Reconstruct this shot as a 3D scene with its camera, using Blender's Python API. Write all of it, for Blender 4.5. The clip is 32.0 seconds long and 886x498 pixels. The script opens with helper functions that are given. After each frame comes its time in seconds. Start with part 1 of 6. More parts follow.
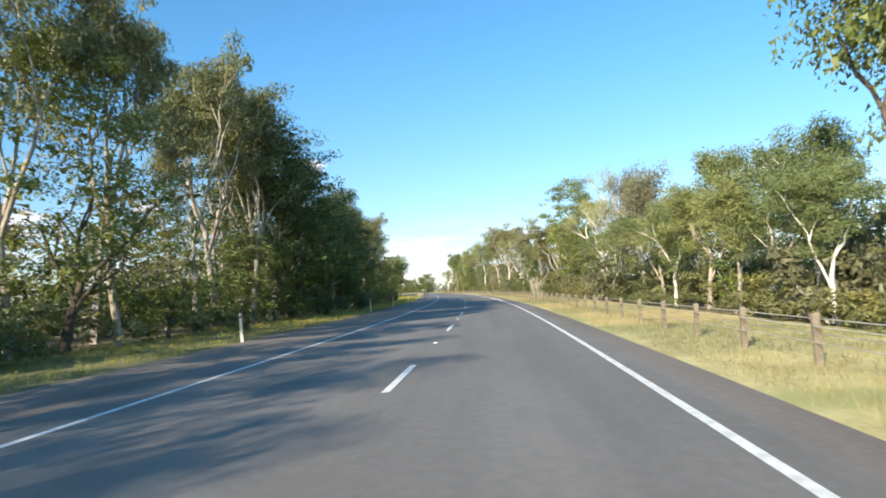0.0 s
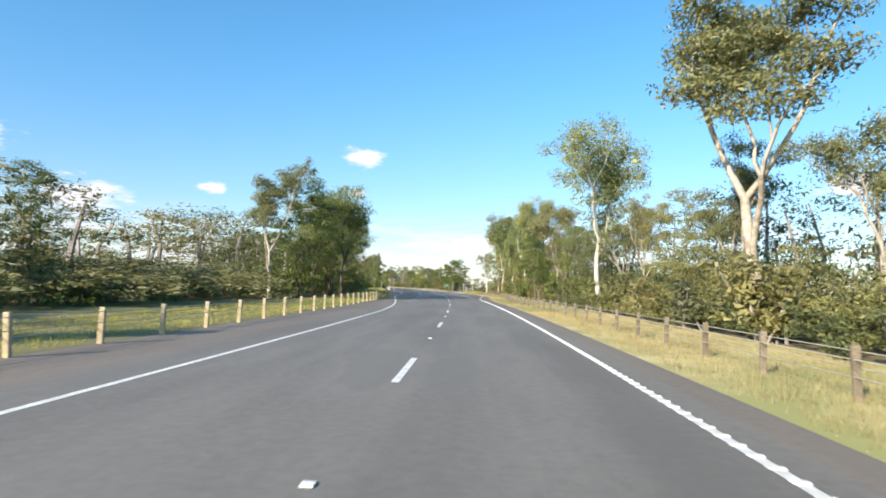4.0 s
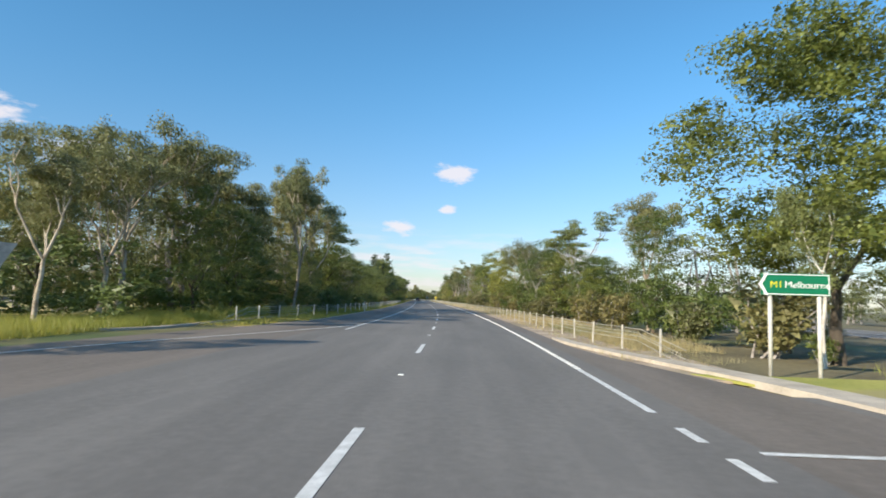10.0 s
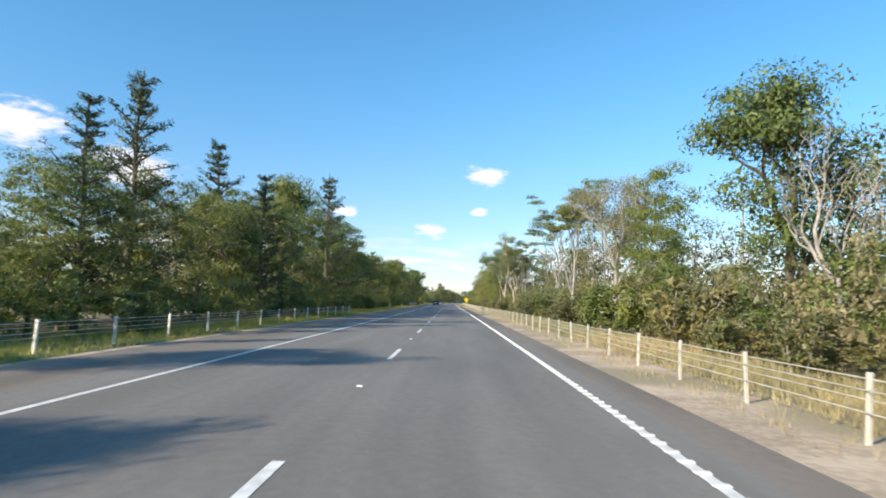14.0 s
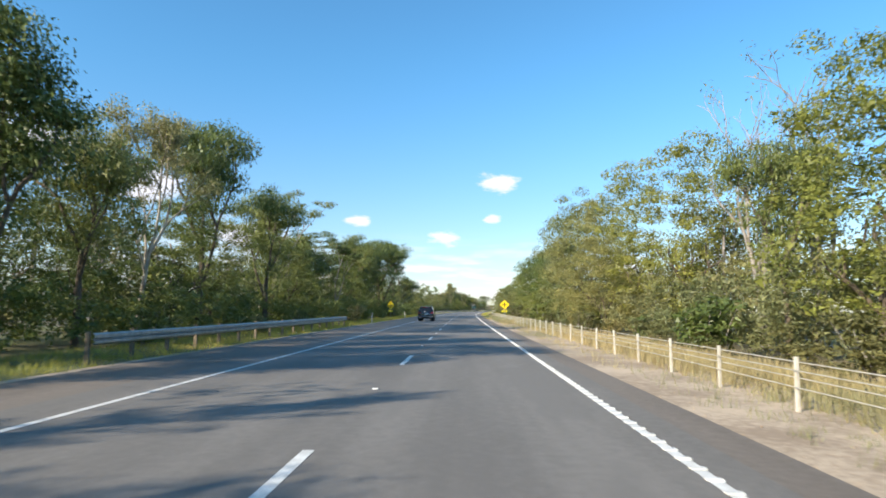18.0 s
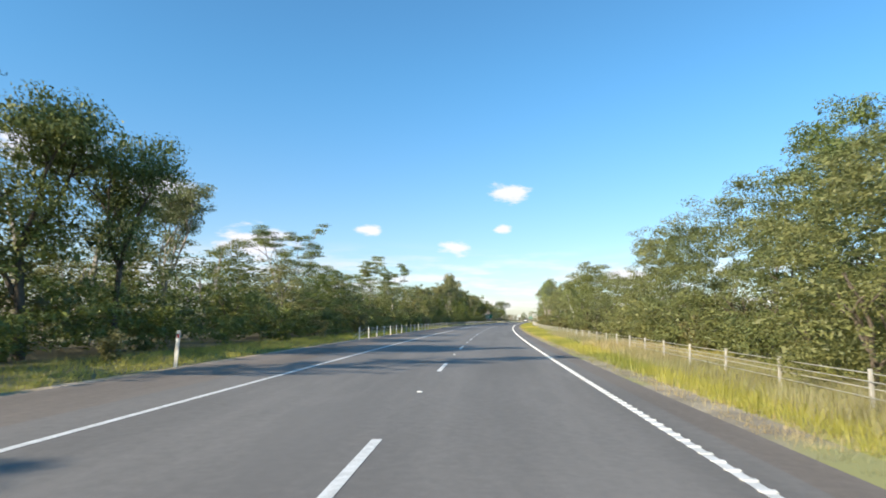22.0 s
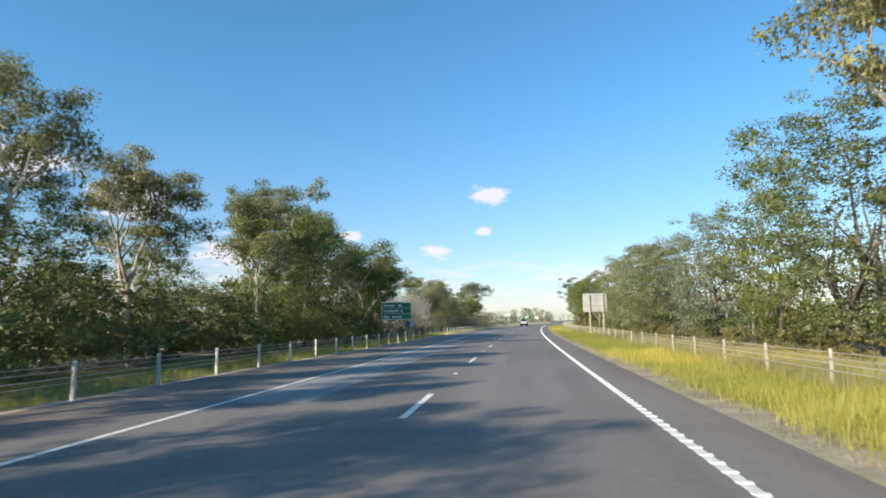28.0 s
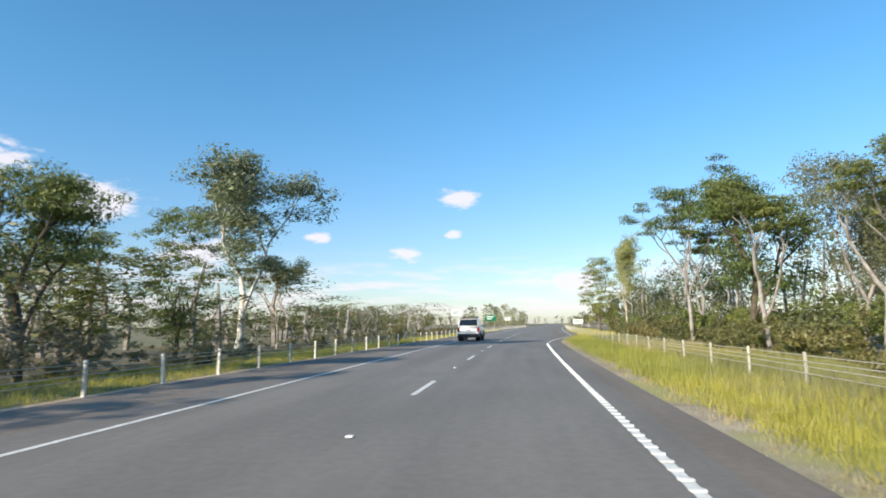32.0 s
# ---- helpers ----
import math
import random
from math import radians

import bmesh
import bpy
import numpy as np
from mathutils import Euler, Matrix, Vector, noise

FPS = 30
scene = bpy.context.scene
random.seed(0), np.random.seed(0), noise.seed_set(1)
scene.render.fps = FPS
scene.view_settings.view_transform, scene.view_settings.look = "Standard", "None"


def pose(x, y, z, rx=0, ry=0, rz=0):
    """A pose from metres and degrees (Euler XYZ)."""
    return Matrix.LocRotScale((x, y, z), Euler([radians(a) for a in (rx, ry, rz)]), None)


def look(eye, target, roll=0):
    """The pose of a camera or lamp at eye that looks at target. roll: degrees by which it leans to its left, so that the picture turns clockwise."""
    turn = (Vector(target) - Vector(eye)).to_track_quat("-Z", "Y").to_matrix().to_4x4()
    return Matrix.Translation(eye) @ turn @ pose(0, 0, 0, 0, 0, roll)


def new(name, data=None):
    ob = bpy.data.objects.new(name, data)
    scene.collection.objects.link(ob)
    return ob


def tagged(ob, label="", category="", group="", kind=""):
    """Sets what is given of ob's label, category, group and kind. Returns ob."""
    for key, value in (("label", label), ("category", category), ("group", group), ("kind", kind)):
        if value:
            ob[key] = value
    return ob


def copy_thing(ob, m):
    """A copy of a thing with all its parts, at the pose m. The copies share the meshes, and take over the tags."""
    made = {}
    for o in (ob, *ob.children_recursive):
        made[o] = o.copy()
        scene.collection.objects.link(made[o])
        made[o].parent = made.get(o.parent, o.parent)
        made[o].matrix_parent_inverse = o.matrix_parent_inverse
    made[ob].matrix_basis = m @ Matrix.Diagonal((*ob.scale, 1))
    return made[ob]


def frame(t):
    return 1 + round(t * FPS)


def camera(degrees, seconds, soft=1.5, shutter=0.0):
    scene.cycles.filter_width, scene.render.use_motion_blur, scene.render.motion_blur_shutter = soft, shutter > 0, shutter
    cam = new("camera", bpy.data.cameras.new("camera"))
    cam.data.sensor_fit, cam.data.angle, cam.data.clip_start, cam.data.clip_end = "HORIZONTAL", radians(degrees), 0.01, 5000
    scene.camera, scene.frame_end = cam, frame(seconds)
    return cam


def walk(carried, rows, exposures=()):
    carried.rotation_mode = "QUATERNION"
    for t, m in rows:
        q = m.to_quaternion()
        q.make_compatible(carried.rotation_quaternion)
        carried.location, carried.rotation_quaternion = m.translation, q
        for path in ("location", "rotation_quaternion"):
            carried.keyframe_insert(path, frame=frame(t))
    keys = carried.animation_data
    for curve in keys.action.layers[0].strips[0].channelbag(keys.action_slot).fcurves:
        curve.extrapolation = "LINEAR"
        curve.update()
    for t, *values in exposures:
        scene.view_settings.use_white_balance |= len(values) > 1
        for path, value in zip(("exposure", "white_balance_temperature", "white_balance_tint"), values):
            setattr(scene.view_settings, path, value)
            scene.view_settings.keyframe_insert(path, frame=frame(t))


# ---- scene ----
# camera and its drive along the right-hand lane
cam = camera(73.0, 32.0, soft=1.75, shutter=0.06)
ROWS = (
    (0.0, 1.59, -0.37, 1.40, -7.84, 3.89, 2.91),
    (0.5, 4.88, 14.75, 1.40, -8.01, 3.47, 2.14),
    (1.0, 7.95, 29.91, 1.40, -8.44, 3.34, 0.48),
    (1.5, 10.87, 44.89, 1.40, -8.58, 3.72, -1.22),
    (2.0, 13.56, 59.91, 1.40, -8.06, 3.89, -1.22),
    (2.5, 15.84, 74.58, 1.40, -6.66, 3.93, -1.26),
    (3.0, 17.91, 89.28, 1.40, -4.95, 3.70, -1.70),
    (3.5, 19.84, 103.51, 1.40, -3.32, 3.34, -1.60),
    (4.0, 21.57, 117.77, 1.40, -3.20, 3.60, -1.70),
    (4.5, 23.09, 131.78, 1.40, -2.32, 3.54, -1.62),
    (5.0, 24.43, 145.81, 1.40, -1.43, 3.48, -1.55),
    (5.5, 25.57, 159.79, 1.40, -0.30, 3.19, -0.57),
    (6.0, 26.53, 173.79, 1.40, 0.34, 3.35, -1.37),
    (6.5, 27.22, 187.96, 1.40, 0.97, 3.45, -1.51),
    (7.0, 27.71, 202.13, 1.40, 2.41, 3.68, -1.65),
    (7.5, 28.13, 216.65, 1.40, 3.45, 3.90, -2.14),
    (8.0, 28.33, 231.18, 1.40, 4.79, 4.05, -2.23),
    (8.5, 28.43, 246.00, 1.40, 5.19, 4.22, -2.43),
    (9.0, 28.30, 260.82, 1.40, 5.44, 4.52, -2.33),
    (9.5, 27.65, 275.85, 1.40, 5.34, 4.73, -2.28),
    (10.0, 26.75, 290.85, 1.40, 5.54, 4.78, -1.83),
    (10.5, 25.67, 306.03, 1.40, 5.97, 4.63, -1.64),
    (11.0, 24.37, 321.20, 1.40, 6.54, 4.60, -1.25),
    (11.5, 22.91, 336.40, 1.40, 7.04, 4.76, -0.45),
    (12.0, 21.28, 351.59, 1.40, 7.21, 4.94, -0.68),
    (12.5, 19.67, 366.66, 1.40, 7.77, 5.01, -1.18),
    (13.0, 17.94, 381.71, 1.40, 7.99, 4.97, -1.67),
    (13.5, 16.09, 396.62, 1.40, 8.22, 4.97, -1.60),
    (14.0, 14.19, 411.53, 1.40, 8.62, 4.96, -1.54),
    (14.5, 12.18, 426.31, 1.40, 8.94, 4.99, -1.32),
    (15.0, 10.14, 441.08, 1.40, 9.17, 5.11, -1.10),
    (15.5, 8.10, 455.80, 1.40, 9.42, 5.19, -0.89),
    (16.0, 6.04, 470.53, 1.40, 9.66, 5.26, -0.67),
    (16.5, 3.97, 485.26, 1.40, 10.10, 5.22, -0.45),
    (17.0, 1.88, 499.99, 1.40, 10.13, 5.40, -0.34),
    (17.5, -0.18, 514.80, 1.40, 10.36, 5.56, -0.54),
    (18.0, -2.25, 529.62, 1.40, 10.03, 5.68, -0.53),
    (18.5, -4.39, 544.52, 1.40, 10.05, 6.25, -0.75),
    (19.0, -6.53, 559.42, 1.40, 10.32, 6.63, -0.77),
    (19.5, -8.63, 574.26, 1.40, 10.50, 6.73, -0.70),
    (20.0, -10.72, 589.10, 1.40, 10.85, 6.82, -0.32),
    (20.5, -12.83, 603.79, 1.40, 10.85, 7.01, -0.32),
    (21.0, -14.90, 618.49, 1.40, 10.95, 6.56, 0.18),
    (21.5, -16.91, 632.94, 1.40, 10.81, 6.59, -0.01),
    (22.0, -18.85, 647.40, 1.40, 10.98, 6.60, -1.01),
    (22.5, -20.62, 661.73, 1.40, 8.74, 6.52, -2.27),
    (23.0, -22.30, 676.08, 1.40, 0.56, 6.97, -3.42),
    (23.5, -23.69, 690.41, 1.40, -5.65, 7.42, -3.37),
    (24.0, -24.97, 704.76, 1.40, -7.33, 7.69, -3.22),
    (24.5, -26.08, 719.25, 1.40, -7.23, 7.49, -0.50),
    (25.0, -27.10, 733.74, 1.40, -1.49, 7.34, 2.22),
    (25.5, -28.34, 748.41, 1.40, 3.20, 7.42, 3.64),
    (26.0, -29.50, 763.09, 1.40, 7.75, 7.68, 3.27),
    (26.5, -30.46, 777.77, 1.40, 8.93, 7.58, 2.87),
    (27.0, -31.34, 792.46, 1.40, 8.49, 7.29, 1.59),
    (27.5, -32.12, 807.13, 1.40, 8.94, 7.11, 1.19),
    (28.0, -32.81, 821.81, 1.40, 9.39, 6.94, 0.78),
    (28.5, -33.41, 836.47, 1.40, 10.40, 6.68, 0.38),
    (29.0, -33.92, 851.13, 1.40, 10.32, 6.59, -0.02),
    (29.5, -34.20, 865.77, 1.40, 10.03, 6.85, 0.66),
    (30.0, -34.39, 880.42, 1.40, 9.24, 6.97, 1.35),
    (30.5, -34.58, 894.97, 1.40, 8.14, 7.04, 1.07),
    (31.0, -34.68, 909.52, 1.40, 7.58, 7.02, 0.79),
    (31.5, -34.62, 924.00, 1.40, 7.07, 7.02, 0.71),
    (32.0, -34.46, 938.48, 1.40, 6.45, 7.18, 0.63),
)
# the clip's camera opens under the trees and closes in the open
EXPOSURES = ((0, 0.82), (3, 0.80), (6, 0.76), (7, 0.74), (8, 0.60), (9, 0.38), (10, 0.44), (11, 0.62), (12, 0.72), (13, 0.64), (14, 0.72), (17, 0.80),
             (18, 0.80), (19, 0.75), (20, 0.76), (21, 0.82), (22, 0.68), (24, 0.46), (25, 0.40), (26, 0.55), (29, 0.56), (31, 0.42), (32, 0.55))
walk(cam, [(t, pose(x, y, z, 90 + pitch, roll, yaw)) for t, x, y, z, yaw, pitch, roll in ROWS],
     exposures=EXPOSURES)

# late afternoon sun from behind and to the left, clear sky with fair-weather cloud
SUN_AZIMUTH, SUN_HEIGHT = 222.0, 26.0
scene.view_settings.exposure = 0.55


def compass(azimuth, height):
    a, e = radians(azimuth), radians(height)
    return Vector((math.sin(a) * math.cos(e), math.cos(a) * math.cos(e), math.sin(e)))


sun = new("sun", bpy.data.lights.new("sun", "SUN"))
sun.data.energy, sun.data.angle, sun.data.color = 5.0, radians(0.55), (1.0, 0.88, 0.70)
sun.matrix_world = look((0, 0, 60), Vector((0, 0, 60)) - compass(SUN_AZIMUTH, SUN_HEIGHT))


class Nodes:
    """A short way to write node trees."""

    def __init__(self, tree):
        self.tree = tree
        tree.nodes.clear()

    def add(self, kind, **sockets):
        node = self.tree.nodes.new(kind)
        for key, value in sockets.items():
            self.put(node.inputs[key.replace("_", " ")], value)
        return node

    def put(self, socket, value):
        if hasattr(value, "is_output"):
            self.tree.links.new(value, socket)
        else:
            socket.default_value = value

    def math(self, op, a, b=0.0, c=0.0):
        node = self.tree.nodes.new("ShaderNodeMath")
        node.operation = op
        for k, value in enumerate((a, b, c)):
            self.put(node.inputs[k], value)
        return node.outputs[0]

    def vmath(self, op, a, b=(0, 0, 0)):
        node = self.tree.nodes.new("ShaderNodeVectorMath")
        node.operation = op
        self.put(node.inputs[0], a)
        self.put(node.inputs[1], b)
        return node.outputs["Value"] if op in ("DOT_PRODUCT", "DISTANCE", "LENGTH") else node.outputs[0]

    def ramp(self, value, low, high):
        node = self.tree.nodes.new("ShaderNodeMapRange")
        node.interpolation_type = "SMOOTHSTEP"
        self.put(node.inputs["Value"], value)
        self.put(node.inputs["From Min"], low)
        self.put(node.inputs["From Max"], high)
        return node.outputs["Result"]

    def mix(self, factor, a, b):
        node = self.tree.nodes.new("ShaderNodeMix")
        node.data_type = "RGBA"
        self.put(node.inputs["Factor"], factor)
        self.put(node.inputs["A"], a)
        self.put(node.inputs["B"], b)
        for out in node.outputs:
            if out.type == "RGBA":
                return out

    def noise(self, vector, scale, detail=3.0, rough=0.55):
        node = self.add("ShaderNodeTexNoise", Scale=scale, Detail=detail, Roughness=rough)
        if vector is not None:
            self.put(node.inputs["Vector"], vector)
        return node.outputs["Fac"]


world = bpy.data.worlds.new("world")
scene.world = world
world.use_nodes = True
n = Nodes(world.node_tree)
sky = n.add("ShaderNodeTexSky")
sky.sky_type, sky.sun_disc = "NISHITA", False
sky.sun_elevation, sky.sun_rotation = radians(SUN_HEIGHT), radians(SUN_AZIMUTH)
sky.air_density, sky.dust_density, sky.ozone_density = 1.0, 0.5, 1.6
way = n.add("ShaderNodeTexCoord").outputs["Generated"]
parts3 = n.add("ShaderNodeSeparateXYZ", Vector=way)
flat = n.add("ShaderNodeMapping", Vector=way, Scale=(1, 1, 3.2)).outputs[0]
ragged = n.noise(flat, 26, 5, 0.62)
cover = 0.0
# the separate small clouds: azimuth, height, half-width in degrees
for az, el, size in ((-5.0, 12.0, 1.7), (-5.3, 8.6, 0.8), (-9.9, 6.7, 1.4), (-18.2, 8.2, 1.1), (-37, 10.6, 3.2), (-45.5, 13.0, 3.6),
                     (-28.5, 6.4, 3.4), (6, 3.8, 2.6), (38, 9, 2.4), (30, 6, 2.0)):
    c = compass(az, el)
    off = n.vmath("MULTIPLY", n.vmath("SUBTRACT", way, tuple(c)), (1, 1, 2.1))
    far = n.math("DIVIDE", n.vmath("LENGTH", off), radians(size) * 1.0)
    far = n.math("ADD", far, n.math("MULTIPLY", n.math("SUBTRACT", ragged, 0.5), -2.6))
    cover = n.math("MAXIMUM", cover, n.math("MULTIPLY", n.math("SUBTRACT", 1.0, n.ramp(far, 0.45, 1.25)), 0.85))
# the bank along the horizon
low = n.noise(n.add("ShaderNodeMapping", Vector=way, Scale=(1, 1, 7)).outputs[0], 9, 5, 0.6)
band = n.math("MULTIPLY", n.ramp(parts3.outputs["Z"], -0.02, 0.03), n.math("SUBTRACT", 1.0, n.ramp(parts3.outputs["Z"], 0.05, 0.13)))
cover = n.math("MAXIMUM", cover, n.math("MULTIPLY", n.math("MULTIPLY", band, n.ramp(low, 0.42, 0.66)), 0.75))
SKY_GAIN = 0.108
azure = n.vmath("MULTIPLY", sky.outputs[0], n.mix(n.ramp(parts3.outputs["Z"], -0.02, 0.42), (0.84, 0.90, 1.05, 1), (0.60, 1.14, 1.36, 1)))
clear = n.add("ShaderNodeBackground", Color=azure, Strength=SKY_GAIN)
cloud = n.add("ShaderNodeBackground", Color=(0.99, 0.94, 0.98, 1), Strength=0.70)
both = n.add("ShaderNodeMixShader", Fac=cover)
n.put(both.inputs[1], clear.outputs[0])
n.put(both.inputs[2], cloud.outputs[0])
n.add("ShaderNodeOutputWorld", Surface=both.outputs[0])


# ---- materials ----
def surface(name, low, high, rough=0.8, scale=3.0, fine=40.0, metal=0.0, bump=0.2, spread=0.12, third=None, coords="Object"):
    """Two tones mottled at a coarse and a fine size, each piece slightly its own tone, fine relief."""
    m = bpy.data.materials.new(name)
    m.use_nodes = True
    k = Nodes(m.node_tree)
    at = k.add("ShaderNodeTexCoord").outputs[coords]
    coarse, grain = k.noise(at, scale, 4), k.noise(at, fine, 2)
    tone = k.ramp(k.math("ADD", k.math("MULTIPLY", coarse, 0.65), k.math("MULTIPLY", grain, 0.35)), 0.36, 0.64)
    colour = k.mix(tone, (*low, 1), (*high, 1))
    if third:
        colour = k.mix(k.ramp(k.noise(at, scale * 0.23, 3), 0.52, 0.62), colour, (*third, 1))
    own = k.math("ADD", 1 - spread, k.math("MULTIPLY", k.add("ShaderNodeObjectInfo").outputs["Random"], 2 * spread))
    colour = k.vmath("MULTIPLY", colour, k.add("ShaderNodeCombineXYZ", X=own, Y=own, Z=own).outputs[0])
    shader = k.add("ShaderNodeBsdfPrincipled", Base_Color=colour, Metallic=metal,
                   Roughness=k.math("ADD", rough - 0.06, k.math("MULTIPLY", grain, 0.12)))
    if bump:
        shader_bump = k.add("ShaderNodeBump", Strength=bump, Distance=0.02, Height=grain)
        k.put(shader.inputs["Normal"], shader_bump.outputs[0])
    k.add("ShaderNodeOutputMaterial", Surface=shader.outputs[0])
    return m


def foliage(name, low, high, through_light=0.35):
    """Leaves: each leaf its own tone, each plant its own lean to yellow or dark."""
    m = bpy.data.materials.new(name)
    m.use_nodes = True
    k = Nodes(m.node_tree)
    leaf = k.add("ShaderNodeNewGeometry").outputs["Random Per Island"]
    plant_tone = k.add("ShaderNodeObjectInfo").outputs["Random"]
    clump = k.noise(k.add("ShaderNodeTexCoord").outputs["Object"], 0.9, 3)
    tone = k.math("ADD", k.math("MULTIPLY", leaf, 0.55), k.math("MULTIPLY", k.ramp(clump, 0.34, 0.66), 0.45))
    colour = k.mix(tone, (*(0.65 * a for a in low), 1), (*(0.9 * a for a in high), 1))
    own = k.math("ADD", 0.78, k.math("MULTIPLY", plant_tone, 0.44))
    red = k.math("MULTIPLY", own, k.math("ADD", 0.84, k.math("MULTIPLY", plant_tone, 0.22)))
    colour = k.vmath("MULTIPLY", colour, k.add("ShaderNodeCombineXYZ", X=red, Y=own, Z=own).outputs[0])
    front = k.add("ShaderNodeBsdfPrincipled", Base_Color=colour, Roughness=0.5)
    back = k.add("ShaderNodeBsdfTranslucent", Color=colour)
    both = k.add("ShaderNodeMixShader", Fac=through_light)
    k.put(both.inputs[1], front.outputs[0])
    k.put(both.inputs[2], back.outputs[0])
    k.add("ShaderNodeOutputMaterial", Surface=both.outputs[0])
    return m


def asphalt(name, low, high, patch):
    """Worn sprayed seal: wheel-track streaks along the road (kept in the mesh's own u across, v along), stone grain, patches."""
    m = bpy.data.materials.new(name)
    m.use_nodes = True
    k = Nodes(m.node_tree)
    at = k.add("ShaderNodeUVMap").outputs[0]
    streak = k.noise(k.add("ShaderNodeMapping", Vector=at, Scale=(0.85, 0.03, 1)).outputs[0], 1.0, 3)
    blotch = k.noise(k.add("ShaderNodeMapping", Vector=at, Scale=(0.5, 0.12, 1)).outputs[0], 1.0, 4)
    grain = k.noise(at, 45.0, 2, 0.7)
    tone = k.math("ADD", k.math("MULTIPLY", streak, 0.42), k.math("ADD", k.math("MULTIPLY", blotch, 0.43), k.math("MULTIPLY", grain, 0.15)))
    speckle = k.noise(at, 6.5, 3, 0.75)
    tone = k.math("ADD", tone, k.math("MULTIPLY", k.math("SUBTRACT", speckle, 0.5), 0.34))
    colour = k.mix(k.ramp(tone, 0.34, 0.66), (*low, 1), (*high, 1))
    colour = k.mix(k.math("MULTIPLY", k.ramp(blotch, 0.56, 0.62), 0.5), colour, (*patch, 1))
    shader = k.add("ShaderNodeBsdfPrincipled", Base_Color=colour, Roughness=k.math("ADD", 0.72, k.math("MULTIPLY", grain, 0.2)))
    k.put(shader.inputs["Normal"], k.add("ShaderNodeBump", Strength=0.35, Distance=0.01, Height=grain).outputs[0])
    k.add("ShaderNodeOutputMaterial", Surface=shader.outputs[0])
    return m


def plain(name, colour, rough=0.5, metal=0.0, glow=0.0, coat=0.0):
    m = bpy.data.materials.new(name)
    m.use_nodes = True
    k = Nodes(m.node_tree)
    at = k.add("ShaderNodeTexCoord").outputs["Object"]
    dirt = k.noise(at, 5.0, 5)
    shade = k.math("ADD", 0.86, k.math("MULTIPLY", dirt, 0.24))
    tint = k.vmath("MULTIPLY", colour, k.add("ShaderNodeCombineXYZ", X=shade, Y=shade, Z=shade).outputs[0])
    shader = k.add("ShaderNodeBsdfPrincipled", Base_Color=tint, Metallic=metal,
                   Roughness=k.math("ADD", rough - 0.05, k.math("MULTIPLY", dirt, 0.1)), Coat_Weight=coat)
    k.add("ShaderNodeOutputMaterial", Surface=shader.outputs[0])
    return m


